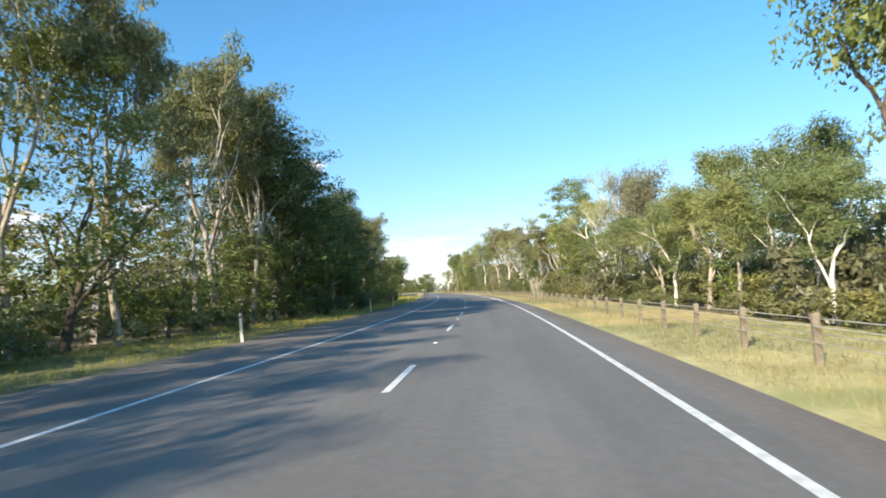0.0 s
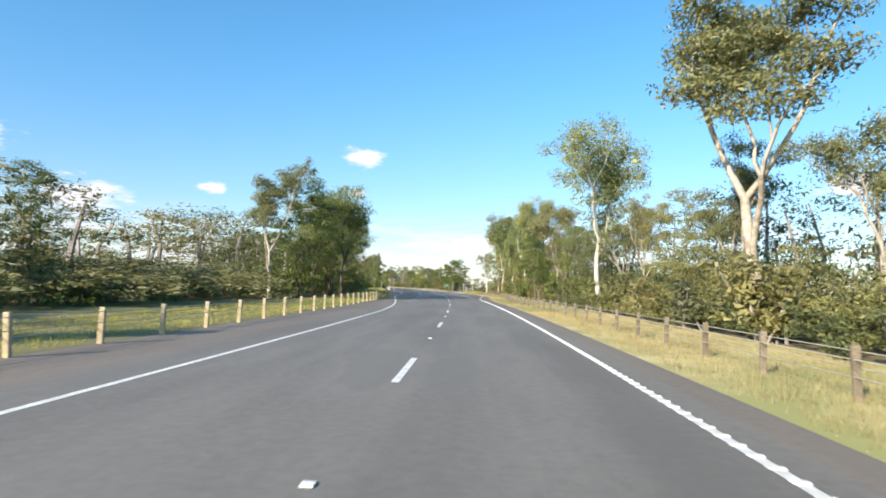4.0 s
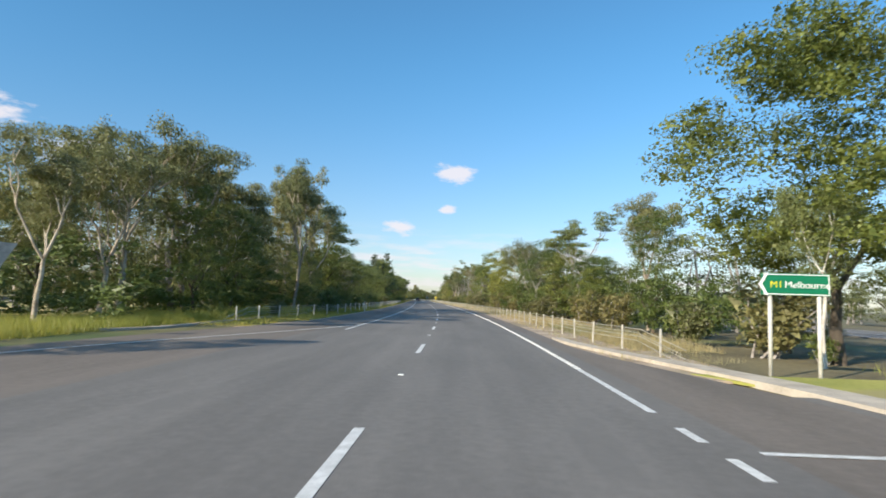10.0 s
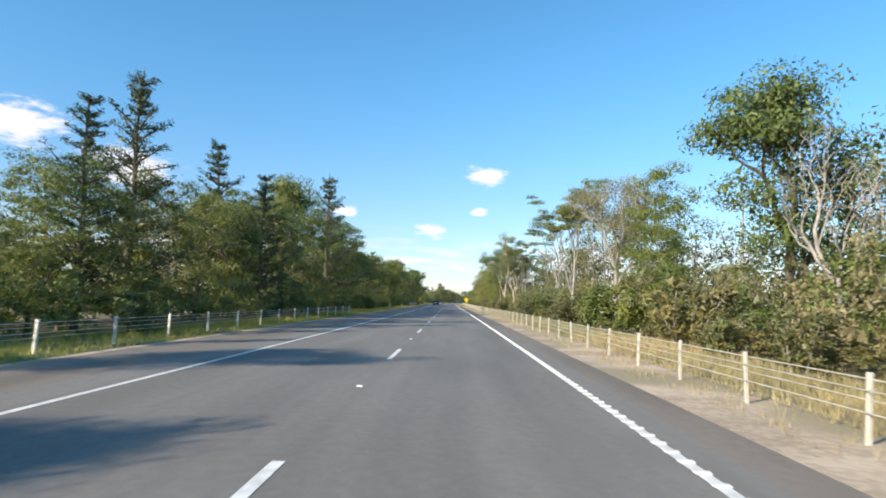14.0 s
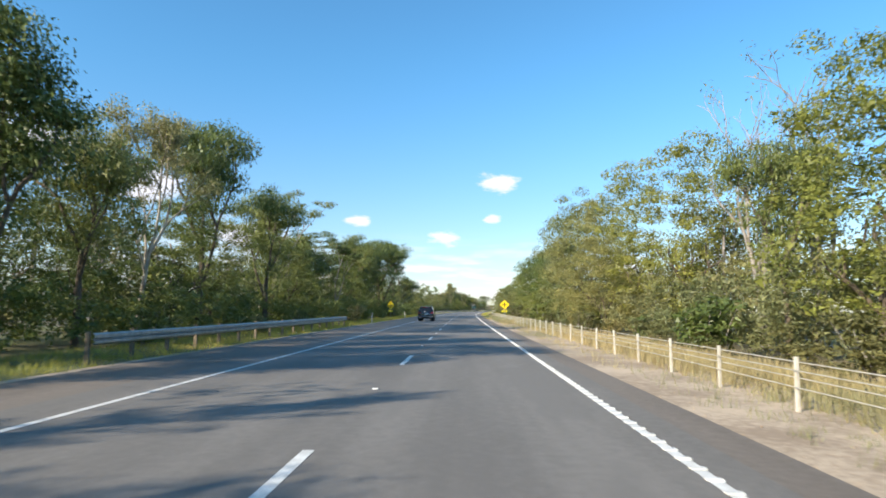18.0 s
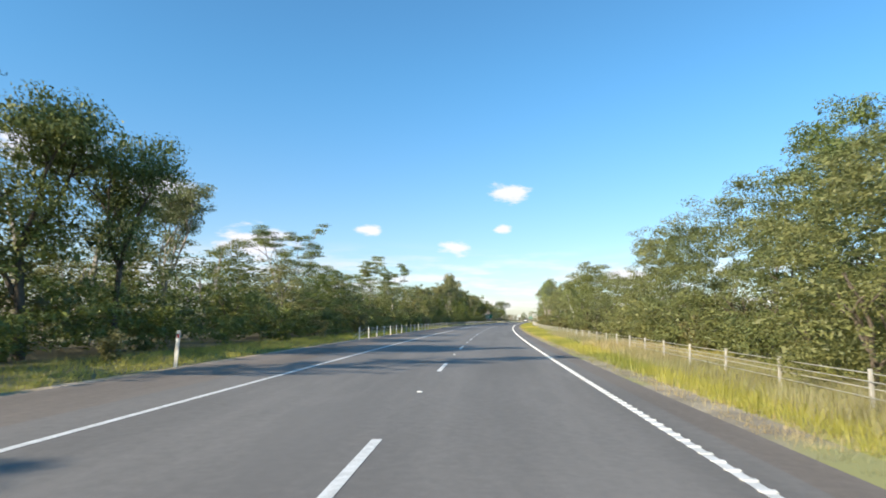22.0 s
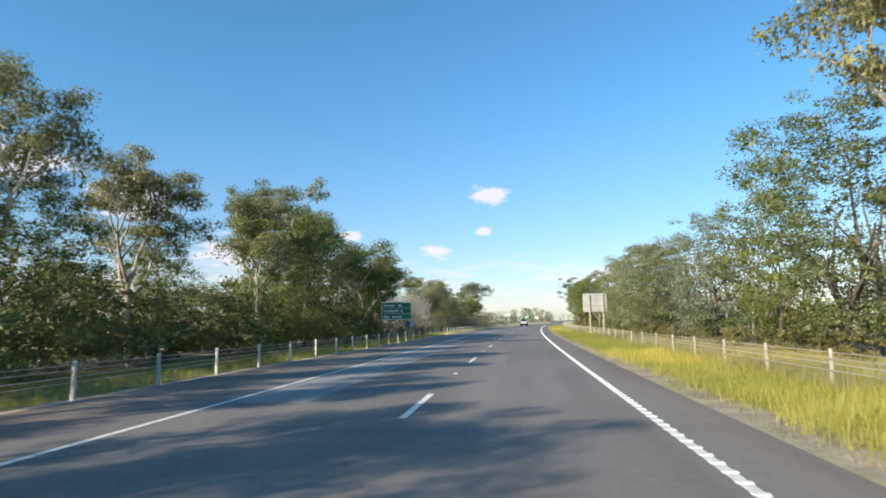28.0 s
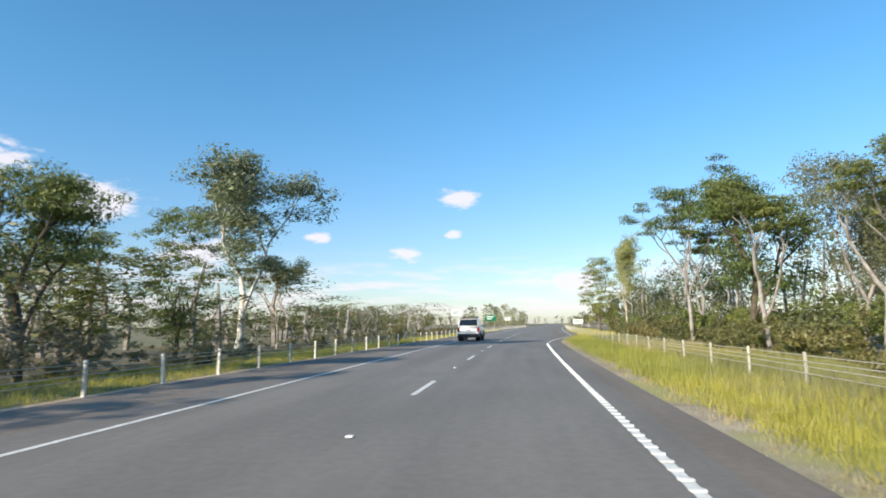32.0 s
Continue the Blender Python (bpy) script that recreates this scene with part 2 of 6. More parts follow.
M = dict(
    asphalt=asphalt("asphalt", (0.135, 0.124, 0.112), (0.205, 0.188, 0.170), (0.145, 0.134, 0.122)),
    shoulder=asphalt("shoulder_seal", (0.135, 0.112, 0.092), (0.215, 0.18, 0.15), (0.17, 0.145, 0.12)),
    fresh=asphalt("concrete_patch", (0.22, 0.215, 0.21), (0.30, 0.29, 0.28), (0.26, 0.25, 0.24)),
    line=surface("road_paint", (0.55, 0.54, 0.51), (0.80, 0.79, 0.76), 0.6, 6, 60, bump=0.1, spread=0.05),
    ground=surface("woodland_floor", (0.10, 0.085, 0.045), (0.20, 0.165, 0.085), 0.95, 0.25, 6, third=(0.13, 0.14, 0.05)),
    straw=surface("dry_grass", (0.36, 0.30, 0.12), (0.56, 0.48, 0.22), 0.95, 0.6, 14, third=(0.32, 0.31, 0.11)),
    sand=surface("sandy_gravel", (0.30, 0.225, 0.16), (0.53, 0.42, 0.31), 0.95, 0.55, 9, bump=0.6, third=(0.29, 0.24, 0.15)),
    grit=surface("brown_grit", (0.20, 0.165, 0.12), (0.36, 0.31, 0.225), 0.95, 0.9, 22, third=(0.27, 0.26, 0.10)),
    meadow=surface("green_verge", (0.28, 0.29, 0.05), (0.44, 0.41, 0.10), 0.95, 0.5, 14, third=(0.36, 0.31, 0.12)),
    # left-side grass and earth: the shade of the trees is put into the colour
    shade_tinted_grass=surface("shade_tinted_verge", (0.10, 0.105, 0.035), (0.22, 0.19, 0.085), 0.95, 0.4, 12, third=(0.085, 0.12, 0.03)),
    field=surface("paddock", (0.40, 0.35, 0.16), (0.52, 0.46, 0.23), 0.95, 0.05, 3),
    concrete=surface("concrete", (0.36, 0.31, 0.25), (0.54, 0.47, 0.38), 0.9, 1.5, 30),
    gumbark=surface("gum_bark", (0.24, 0.19, 0.14), (0.54, 0.47, 0.38), 0.85, 1.1, 9, bump=0.5),
    whitebark=surface("white_bark", (0.46, 0.41, 0.35), (0.78, 0.74, 0.68), 0.8, 0.9, 8, bump=0.4, third=(0.34, 0.29, 0.24)),
    darkbark=surface("dark_bark", (0.07, 0.055, 0.04), (0.16, 0.125, 0.09), 0.9, 2.0, 14, bump=0.6),
    deadwood=surface("dead_wood", (0.34, 0.29, 0.22), (0.58, 0.52, 0.42), 0.9, 2.0, 14, bump=0.3),
    greybark=surface("grey_bark", (0.21, 0.185, 0.165), (0.40, 0.36, 0.33), 0.9, 1.5, 12, bump=0.5),
    gum=foliage("gum_leaf", (0.16, 0.16, 0.06), (0.42, 0.395, 0.165)),
    # yellower gum leaf for the right side, sunlight put into its brighter colour
    tangum=foliage("sun_tinted_gum_leaf", (0.235, 0.245, 0.085), (0.55, 0.55, 0.21), 0.4),
    lime=foliage("golden_wattle_leaf", (0.145, 0.16, 0.03), (0.40, 0.405, 0.09), 0.35),
    mauve=foliage("thin_dry_leaf", (0.24, 0.20, 0.14), (0.46, 0.38, 0.26), 0.35),
    greygum=foliage("manna_leaf", (0.20, 0.215, 0.115), (0.46, 0.46, 0.26), 0.35),
    wattle=foliage("wattle_leaf", (0.105, 0.145, 0.03), (0.31, 0.33, 0.082), 0.28),
    dense=foliage("blackwood_leaf", (0.105, 0.14, 0.035), (0.29, 0.315, 0.085), 0.28),
    olive=foliage("olive_leaf", (0.165, 0.168, 0.05), (0.43, 0.41, 0.145)),
    dry=foliage("dry_leaf", (0.19, 0.17, 0.085), (0.39, 0.35, 0.18)),
    pine=foliage("pine_needle", (0.035, 0.065, 0.022), (0.095, 0.125, 0.045), 0.15),
    heath=foliage("heath_leaf", (0.155, 0.145, 0.05), (0.34, 0.30, 0.115)),
    rust=foliage("rust_heath_leaf", (0.19, 0.16, 0.055), (0.40, 0.335, 0.115)),
    woods=foliage("woods_leaf", (0.10, 0.105, 0.034), (0.26, 0.245, 0.09), 0.25),
    blade=foliage("grass_blade", (0.42, 0.395, 0.06), (0.66, 0.575, 0.13), 0.4),
    strawblade=foliage("straw_blade", (0.42, 0.34, 0.16), (0.64, 0.54, 0.28), 0.4),
    post=surface("white_post", (0.50, 0.47, 0.40), (0.72, 0.69, 0.62), 0.6, 3, 30, bump=0.1),
    slimpost=surface("slim_post", (0.44, 0.41, 0.35), (0.58, 0.54, 0.47), 0.7, 3, 30, bump=0.1),
    timber=surface("weathered_timber", (0.14, 0.11, 0.08), (0.27, 0.22, 0.16), 0.9, 3, 30, bump=0.5),
    paletimber=surface("pale_timber", (0.36, 0.29, 0.18), (0.52, 0.43, 0.28), 0.9, 3, 30, bump=0.5),
    steel=surface("galvanised_steel", (0.38, 0.38, 0.38), (0.55, 0.55, 0.54), 0.45, 5, 50, metal=0.7, bump=0.05),
    wire=surface("wire_rope", (0.40, 0.38, 0.33), (0.56, 0.53, 0.46), 0.5, 5, 50, metal=0.2, bump=0.0),
    signback=surface("sign_back", (0.50, 0.50, 0.48), (0.66, 0.66, 0.64), 0.45, 2, 20, metal=0.3, bump=0.0),
    green=plain("sign_green", (0.005, 0.16, 0.075), 0.35),
    yellow=plain("sign_yellow", (0.85, 0.60, 0.01), 0.35),
    amber=plain("plate_yellow", (0.80, 0.68, 0.02), 0.35),
    white=plain("sign_white", (0.80, 0.80, 0.78), 0.4),
    black=plain("sign_black", (0.015, 0.015, 0.016), 0.4),
    red=plain("sign_red", (0.55, 0.045, 0.02), 0.4),
    blue=plain("sign_blue", (0.03, 0.06, 0.35), 0.4),
    skyblue=plain("board_blue", (0.25, 0.38, 0.62), 0.4),
    orange=plain("orange_paint", (0.75, 0.22, 0.05), 0.5),
    navy=plain("car_dark_blue", (0.006, 0.008, 0.016), 0.25, coat=1.0),
    carwhite=plain("car_white", (0.72, 0.70, 0.68), 0.3, coat=0.8),
    plastic=plain("black_plastic", (0.018, 0.018, 0.019), 0.55),
    tyre=plain("tyre_rubber", (0.016, 0.016, 0.016), 0.85),
    chrome=plain("chrome", (0.75, 0.75, 0.76), 0.12, 1.0),
    glass=plain("tinted_glass", (0.008, 0.010, 0.014), 0.05),
    lamp=plain("tail_lamp_red", (0.28, 0.008, 0.012), 0.15, coat=0.6),
    alloy=plain("dark_alloy", (0.10, 0.10, 0.105), 0.3, 0.8),
)

# ---- the line of the road: distance along it (s), metres to the right of the lane line (u) ----
HEADING = ((0, -13.33), (30.9, -11.5), (61.4, -9.73), (91, -8.12), (175.9, -3.55), (204.2, -1.98), (233.3, -0.29), (262.9, 1.47), (292.9, 3.36), (323.3, 5.12), (353.8, 6.5), (384.1, 7.36), (414.2, 7.73), (503.5, 8.08), (533.4, 8.14), (563.5, 8.15), (593.5, 8.02), (623.2, 7.73), (652.4, 7.22), (681.3, 6.41), (710.1, 5.5), (739.2, 4.66), (768.6, 3.93), (856.9, 1.8), (886.2, 1.05), (915.3, 0.3), (944.3, -0.49), (1010, -3), (1090, -4.7), (2000, -4.7))
DASH_PHASE = 8.4
STEP = np.arange(-60.0, 2001.0, 1.0)
_turn = np.radians(np.interp(STEP, [a for a, b in HEADING], [b for a, b in HEADING]))
_kernel = np.hanning(61) / np.hanning(61).sum()
TURN = np.convolve(np.pad(_turn, 30, mode="edge"), _kernel, mode="valid")
LINE_X, LINE_Y = np.cumsum(-np.sin(TURN)), np.cumsum(np.cos(TURN))
LINE_X, LINE_Y = LINE_X - LINE_X[60], LINE_Y - LINE_Y[60]


def turn_at(s):
    return float(np.interp(s, STEP, TURN))


def spot(s, u, z=0.0):
    a = turn_at(s)
    return Vector((float(np.interp(s, STEP, LINE_X)) + u * math.cos(a), float(np.interp(s, STEP, LINE_Y)) + u * math.sin(a), z))


def spots(s, u, z):
    """The same for whole arrays."""
    a = np.interp(s, STEP, TURN)
    return np.stack([np.interp(s, STEP, LINE_X) + u * np.cos(a), np.interp(s, STEP, LINE_Y) + u * np.sin(a), z + 0 * a], 1)


def stand(s, u, z=0.0, turn=0.0, size=(1, 1, 1)):
    """A pose on the ground beside the road, +y along the road."""
    return Matrix.LocRotScale(spot(s, u, z), Euler((0, 0, turn_at(s) + radians(turn))), size)


def mesh_of(name, verts, faces, material, smooth=False, uv=None):
    me = bpy.data.meshes.new(name)
    me.from_pydata([tuple(map(float, v)) for v in verts], [], [tuple(map(int, f)) for f in faces])
    if material:
        me.materials.append(material)
    if smooth:
        me.polygons.foreach_set("use_smooth", [True] * len(me.polygons))
    if uv is not None:
        layer = me.uv_layers.new(name="UVMap")
        index = np.empty(len(me.loops), int)
        me.loops.foreach_get("vertex_index", index)
        layer.data.foreach_set("uv", np.asarray(uv, float)[index].ravel())
    me.update()
    return me


def part(name, bm, material, parent, label="", smooth=False):
    """Links a bmesh (or a mesh) as ONE mesh object under a thing or a part."""
    if isinstance(bm, bmesh.types.BMesh):
        me = bpy.data.meshes.new(name)
        bm.to_mesh(me)
        bm.free()
        me.materials.append(material)
        if smooth:
            me.polygons.foreach_set("use_smooth", [True] * len(me.polygons))
    else:
        me = bm
    ob = new(name, me)
    ob.parent = parent
    return tagged(ob, label) if label else ob


def thing(name, m, label, category, group="", kind=""):
    ob = new(name)
    ob.empty_display_size = 0.2
    ob.matrix_basis = m
    return tagged(ob, label, category, group, kind)


def box(*blocks, bevel=0.0):
    """One bmesh of boxes, each (x0, x1, y0, y1, z0, z1)."""
    bm = bmesh.new()
    for x0, x1, y0, y1, z0, z1 in blocks:
        bmesh.ops.create_cube(bm, size=1.0, matrix=Matrix.LocRotScale(((x0 + x1) / 2, (y0 + y1) / 2, (z0 + z1) / 2), None, (x1 - x0, y1 - y0, z1 - z0)))
    if bevel:
        bmesh.ops.bevel(bm, geom=bm.edges[:], offset=bevel, segments=2, affect="EDGES", profile=0.6)
    return bm


def pipe(a, b, r0, r1=None, sides=10):
    bm = bmesh.new()
    a, b = Vector(a), Vector(b)
    bmesh.ops.create_cone(bm, cap_ends=True, segments=sides, radius1=r0, radius2=r0 if r1 is None else r1, depth=(b - a).length,
                          matrix=Matrix.Translation((a + b) / 2) @ (b - a).to_track_quat("Z", "Y").to_matrix().to_4x4())
    return bm


def strip(name, s0, s1, left, right, z, material, parent=None, thick=0.0, step=4.0, across=1):
    """A band laid along the road between two offsets (numbers or functions of s)."""
    count = max(2, int(round((s1 - s0) / step)) + 1)
    along = np.linspace(s0, s1, count)
    lo = np.array([left(s) if callable(left) else left for s in along])
    hi = np.array([right(s) if callable(right) else right for s in along])
    verts, uv, faces = [], [], []
    for k in range(across + 1):
        u = lo + (hi - lo) * k / across
        verts.append(spots(along, u, z))
        uv.append(np.stack([u, along], 1))
    verts, uv = np.concatenate(verts), np.concatenate(uv)
    for k in range(across):
        for i in range(count - 1):
            a = k * count + i
            faces.append((a, a + count, a + count + 1, a + 1))
    if thick:
        base = len(verts)
        low = verts.copy()
        low[:, 2] -= thick
        verts, uv = np.concatenate([verts, low]), np.concatenate([uv, uv])
        for i in range(count - 1):
            a, b = i, across * count + i
            faces += [(a + 1, base + a + 1, base + a, a), (b, base + b, base + b + 1, b + 1)]
        faces += [(0, base, base + across * count, across * count), (count - 1, (across + 1) * count - 1, base + (across + 1) * count - 1, base + count - 1)]
    ob = new(name, mesh_of(name, verts, faces, material, uv=uv))
    ob.parent = parent
    return ob


def ease(s, a, b, x, y):
    """From x before a to y after b."""
    k = min(1.0, max(0.0, (s - a) / (b - a)))
    return x + (y - x) * k * k * (3 - 2 * k)


# ---- ground and road ----
size = 4000.0
gv = [(-size, -size, -0.10), (size, -size, -0.10), (size, size, -0.10), (-size, size, -0.10)]
ground = tagged(new("ground", mesh_of("ground", gv, [(0, 1, 2, 3)], M["ground"])), "brown and olive woodland floor with leaf litter", "ground", kind="structure")


def seal_left(s):
    return ease(s, 186, 222, -6.75, -9.2) + ease(s, 230, 281, 0, -1.6) if s < 284 else ease(s, 304, 330, -9.5, -6.7)


def seal_right(s):
    return ease(s, 180, 222, 4.7, 7.0) if s < 290 else (ease(s, 298, 313, 7.0, 4.7) if s < 960 else ease(s, 990, 1020, 4.7, 7.5))


road = tagged(strip("road", -60, 1990, -4.6, 4.1, 0.0, M["asphalt"], thick=0.08, step=3, across=4), "grey worn asphalt carriageway with two lanes", "road", kind="structure")
for nm, a, b in (("shoulder_left", lambda s: seal_left(s), -4.6), ("shoulder_right", 4.1, lambda s: seal_right(s))):
    tagged(strip(nm, -60, 1990, a, b, -0.006, M["shoulder"], thick=0.08, step=3), "brownish sealed road shoulder with loose grit at the edge", "road shoulder", kind="structure")
tagged(strip("opposite_carriageway", -60, 1990, 25, 34, -0.02, M["asphalt"], thick=0.06, step=6), "grey asphalt carriageway beyond the median", "road", kind="structure")
tagged(strip("median_crossing", 285, 303, lambda s: seal_right(s), lambda s: 12 + max(0, 297 - s) * 1.2, -0.014, M["asphalt"], thick=0.06, step=1), "asphalt crossing through the median", "road", kind="structure")


def side_road(s0, s1, u0, u1, z, material, nm, label):
    return tagged(strip(nm, s0, s1, u0, u1, z, material, thick=0.06, step=1.5), label, "road", kind="structure")


side_road(282, 306, lambda s: -46 - abs(s - 294) * 0.4, lambda s: seal_left(s), -0.012, M["asphalt"], "side_road", "asphalt mouth of a side road at the junction")
side_road(240, 420, -49, -45, -0.02, M["asphalt"], "service_road", "asphalt service road beyond the junction")
tagged(strip("gravel_path", 225, 420, -42, -38.5, -0.03, M["sand"], thick=0.05, step=4), "pale gravel path beside the service road", "path", kind="structure")
# verges
tagged(strip("verge_dry", -60, 262, lambda s: seal_right(s), lambda s: ease(s, 170, 215, 10.2, 12), -0.035, M["straw"], thick=0.05, step=3), "dry yellow grass verge along the road", "verge", kind="structure")
tagged(strip("verge_island", 262, 285, lambda s: seal_right(s), 24, -0.03, M["straw"], thick=0.05, step=2), "grassy island with dry weeds", "verge", kind="structure")
tagged(strip("verge_sandy", 305, 612, lambda s: seal_right(s), lambda s: ease(s, 560, 612, 7.4, 8.2), -0.035, M["sand"], thick=0.05, step=3), "sandy gravel verge under the wire barrier", "verge", kind="structure")
tagged(strip("verge_edge", 612, 1600, lambda s: seal_right(s), lambda s: seal_right(s) + 0.8, -0.030, M["grit"], thick=0.05, step=3), "brown gravelly edge of the sealed shoulder", "verge", kind="structure")
tagged(strip("verge_green", 612, 1600, lambda s: seal_right(s) + 0.8, lambda s: ease(s, 612, 680, 9.0, 12.5), -0.035, M["meadow"], thick=0.05, step=3), "yellow-green grass verge", "verge", kind="structure")
# left verges: darker grass tones stand in for tree shade
tagged(strip("verge_left", -60, 282, lambda s: seal_left(s) - (6 if s < 90 or s > 165 else 14), lambda s: seal_left(s), -0.035, M["shade_tinted_grass"], thick=0.05, step=3), "grass verge with bare earth, tree shade put into its colour", "verge", kind="structure")
tagged(strip("verge_left", 306, 1600, lambda s: seal_left(s) - 4.5, lambda s: seal_left(s), -0.035, M["shade_tinted_grass"], thick=0.05, step=3), "grass verge with bare earth, tree shade put into its colour", "verge", kind="structure")
tagged(strip("junction_grass", 304, 345, -34, lambda s: ease(s, 304, 318, -16, -10.5), -0.025, M["straw"], thick=0.05, step=2), "dry grass beside the junction", "verge", kind="structure")
tagged(strip("paddock", 225, 560, -190, -52, -0.05, M["field"], thick=0.03, step=10), "pale dry paddock beyond the trees", "field", kind="structure")
tagged(strip("paddock", 700, 1050, 36, 240, -0.05, M["field"], thick=0.03, step=10), "pale dry paddock beyond the median", "field", kind="structure")

tagged(strip("verge_edge", 318, 1600, lambda s: seal_left(s) - 0.38, lambda s: seal_left(s), -0.022, M["sand"], thick=0.05, step=3), "pale sandy edge of the left shoulder", "verge", kind="structure")

tagged(strip("clearing", 884, 968, 12.5, 24.5, -0.045, M["straw"], thick=0.04, step=3), "straw-coloured dry grass clearing in the median", "verge", kind="structure")

# ---- painted lines ----
W2 = 0.06


strip("edge_line", -60, 150, -3.6 - W2, -3.6 + W2, 0.004, M["line"], road, step=3)
strip("edge_line", 240, 282, -3.6 - W2, -3.6 + W2, 0.004, M["line"], road, step=3)
strip("edge_line", 318, 1980, -3.6 - W2, -3.6 + W2, 0.004, M["line"], road, step=3)
def slip_edge(s):
    return ease(s, 150, 206, -3.6, -6.9) + ease(s, 228, 280, 0, -3.2)


strip("edge_line", 150, 280, lambda s: slip_edge(s) - W2, lambda s: slip_edge(s) + W2, 0.004, M["line"], road, step=2)
strip("edge_line", 280, 282.4, lambda s: -10.1 - 0.55 * (s - 280) ** 2 - 0.10, lambda s: -10.1 - 0.55 * (s - 280) ** 2 + 0.10, 0.004, M["line"], road, step=0.4)
strip("edge_line", 303, 326, lambda s: ease(s, 300, 326, -9.0, -3.6) - W2, lambda s: ease(s, 300, 326, -9.0, -3.6) + W2, 0.004, M["line"], road, step=1)
strip("edge_line", -60, 182, 3.6 - W2, 3.6 + W2, 0.004, M["line"], road, step=3)
strip("edge_line", 182, 268, lambda s: ease(s, 184, 226, 3.6, 6.65) - W2, lambda s: ease(s, 184, 226, 3.6, 6.65) + W2, 0.004, M["line"], road, step=2)
strip("edge_line", 268, 281, 6.65 - W2, 6.75 + W2, 0.004, M["line"], road, step=2)
strip("edge_line", 250, 283.5, 3.6 - W2, 3.6 + W2, 0.004, M["line"], road, step=3)
strip("edge_line", 301, 985, 3.6 - W2, 3.6 + W2, 0.004, M["line"], road, step=3)
strip("edge_line", 985, 1150, lambda s: ease(s, 985, 1020, 3.6, 6.8) - W2, lambda s: ease(s, 985, 1020, 3.6, 6.8) + W2, 0.004, M["line"], road, step=3)
strip("edge_line", 298.9, 299.02, 4.0, 6.8, 0.004, M["line"], road, step=0.12)
strip("edge_line", 290.8, 293.3, lambda s: 6.75 + (293.3 - s) * 1.28, lambda s: 6.75 + (293.3 - s) * 1.28 + 0.2, -0.004, M["line"], road, step=0.5)
for k in range(9):
    strip("hold_dash", 284.6 + 1.05 * k, 285.2 + 1.05 * k, 6.75, 6.87, 0.004, M["line"], road, step=0.6)
for k in range(12):
    strip("turn_dash", 284.5 + 1.35 * k, 285.2 + 1.35 * k, 3.6 - W2, 3.6 + W2, 0.004, M["line"], road, step=0.7)
# broken lines: lane line, turn lanes, junction give-way line
for k in range(-4, 120):
    s0 = 12.0 * k + DASH_PHASE
    strip("lane_dash", s0, s0 + 3.0, -W2, W2, 0.004, M["line"], road, step=1.5)
for k in range(12):
    strip("turn_dash", 172 + 6 * k, 174 + 6 * k, -3.6 - W2, -3.6 + W2, 0.004, M["line"], road, step=1)
for k in range(8):
    strip("turn_dash", 204 + 6 * k, 206 + 6 * k, 3.6 - W2, 3.6 + W2, 0.004, M["line"], road, step=1)
for k in range(14):
    strip("give_way_dash", 274.8 + 1.65 * k, 275.65 + 1.65 * k, -8.1 - W2, -8.1 + W2, 0.004, M["line"], road, step=0.6)
# ribs of the tactile edge line
ribs_v, ribs_f = [], []
for s in np.concatenate([np.arange(60, 184, 0.36), np.arange(306, 985, 0.36)]):
    p = spots(np.array([s, s + 0.07, s + 0.07, s]), np.array([3.53, 3.53, 3.675, 3.675]), np.array([0.004, 0.004, 0.004, 0.004]))
    b = len(ribs_v)
    ribs_v += [tuple(v) for v in p] + [(v[0], v[1], 0.016) for v in p]
    ribs_f += [(b + 4, b + 7, b + 6, b + 5), (b, b + 4, b + 5, b + 1), (b + 1, b + 5, b + 6, b + 2), (b + 2, b + 6, b + 7, b + 3), (b + 3, b + 7, b + 4, b)]
ribs = new("line_ribs", mesh_of("line_ribs", ribs_v, ribs_f, M["line"]))
ribs.parent = road
tagged(ribs, kind="stuff")
for u in (25.7, 29.5, 33.3):
    strip("far_line", 180, 420, u - W2, u + W2, -0.014, M["line"], road, step=4)
# turn arrow
bm = bmesh.new()
arrow = ((4.40, 276.6), (4.58, 276.6), (4.62, 281.0), (4.95, 281.6), (5.55, 280.2), (5.35, 279.9), (6.15, 278.7), (6.10, 281.2), (5.80, 280.7), (5.05, 282.1), (4.45, 281.6))
bm.faces.new([bm.verts.new(spot(s, u, 0.005)) for u, s in arrow])
part("turn_arrow", bm, M["line"], road)
# raised reflective markers on the lane line
stud = box((-0.05, 0.05, -0.05, 0.05, 0.0, 0.018), bevel=0.006)
stud_mesh = bpy.data.meshes.new("road_stud")
stud.to_mesh(stud_mesh)
stud.free()
stud_mesh.materials.append(M["white"])
for k in range(0, 84):
    ob = new("road_stud", stud_mesh)
    ob.parent = road
    ob.matrix_basis = stand(12.0 * k + DASH_PHASE + 7.5, 0.0, 0.001)
# pale patch in the left lane
strip("road_patch", 838, 867, -3.45, -2.05, 0.003, M["fresh"], road, step=3)
# concrete edge of the island and kerbs at the junction
tagged(strip("kerb", 264, 284, lambda s: ease(s, 262, 284, 7.0, 7.1), lambda s: ease(s, 264, 284, 9.0, 8.1), 0.07, M["concrete"], thick=0.14, step=1.0), "worn concrete apron of the island", "kerb", kind="structure")
tagged(strip("kerb", 300, 316.5, lambda s: ease(s, 300, 316, 7.1, 4.75), lambda s: ease(s, 300, 316, 8.0, 5.2), 0.05, M["concrete"], thick=0.14, step=0.5), "broken concrete edge beside the crossing", "kerb", kind="structure")
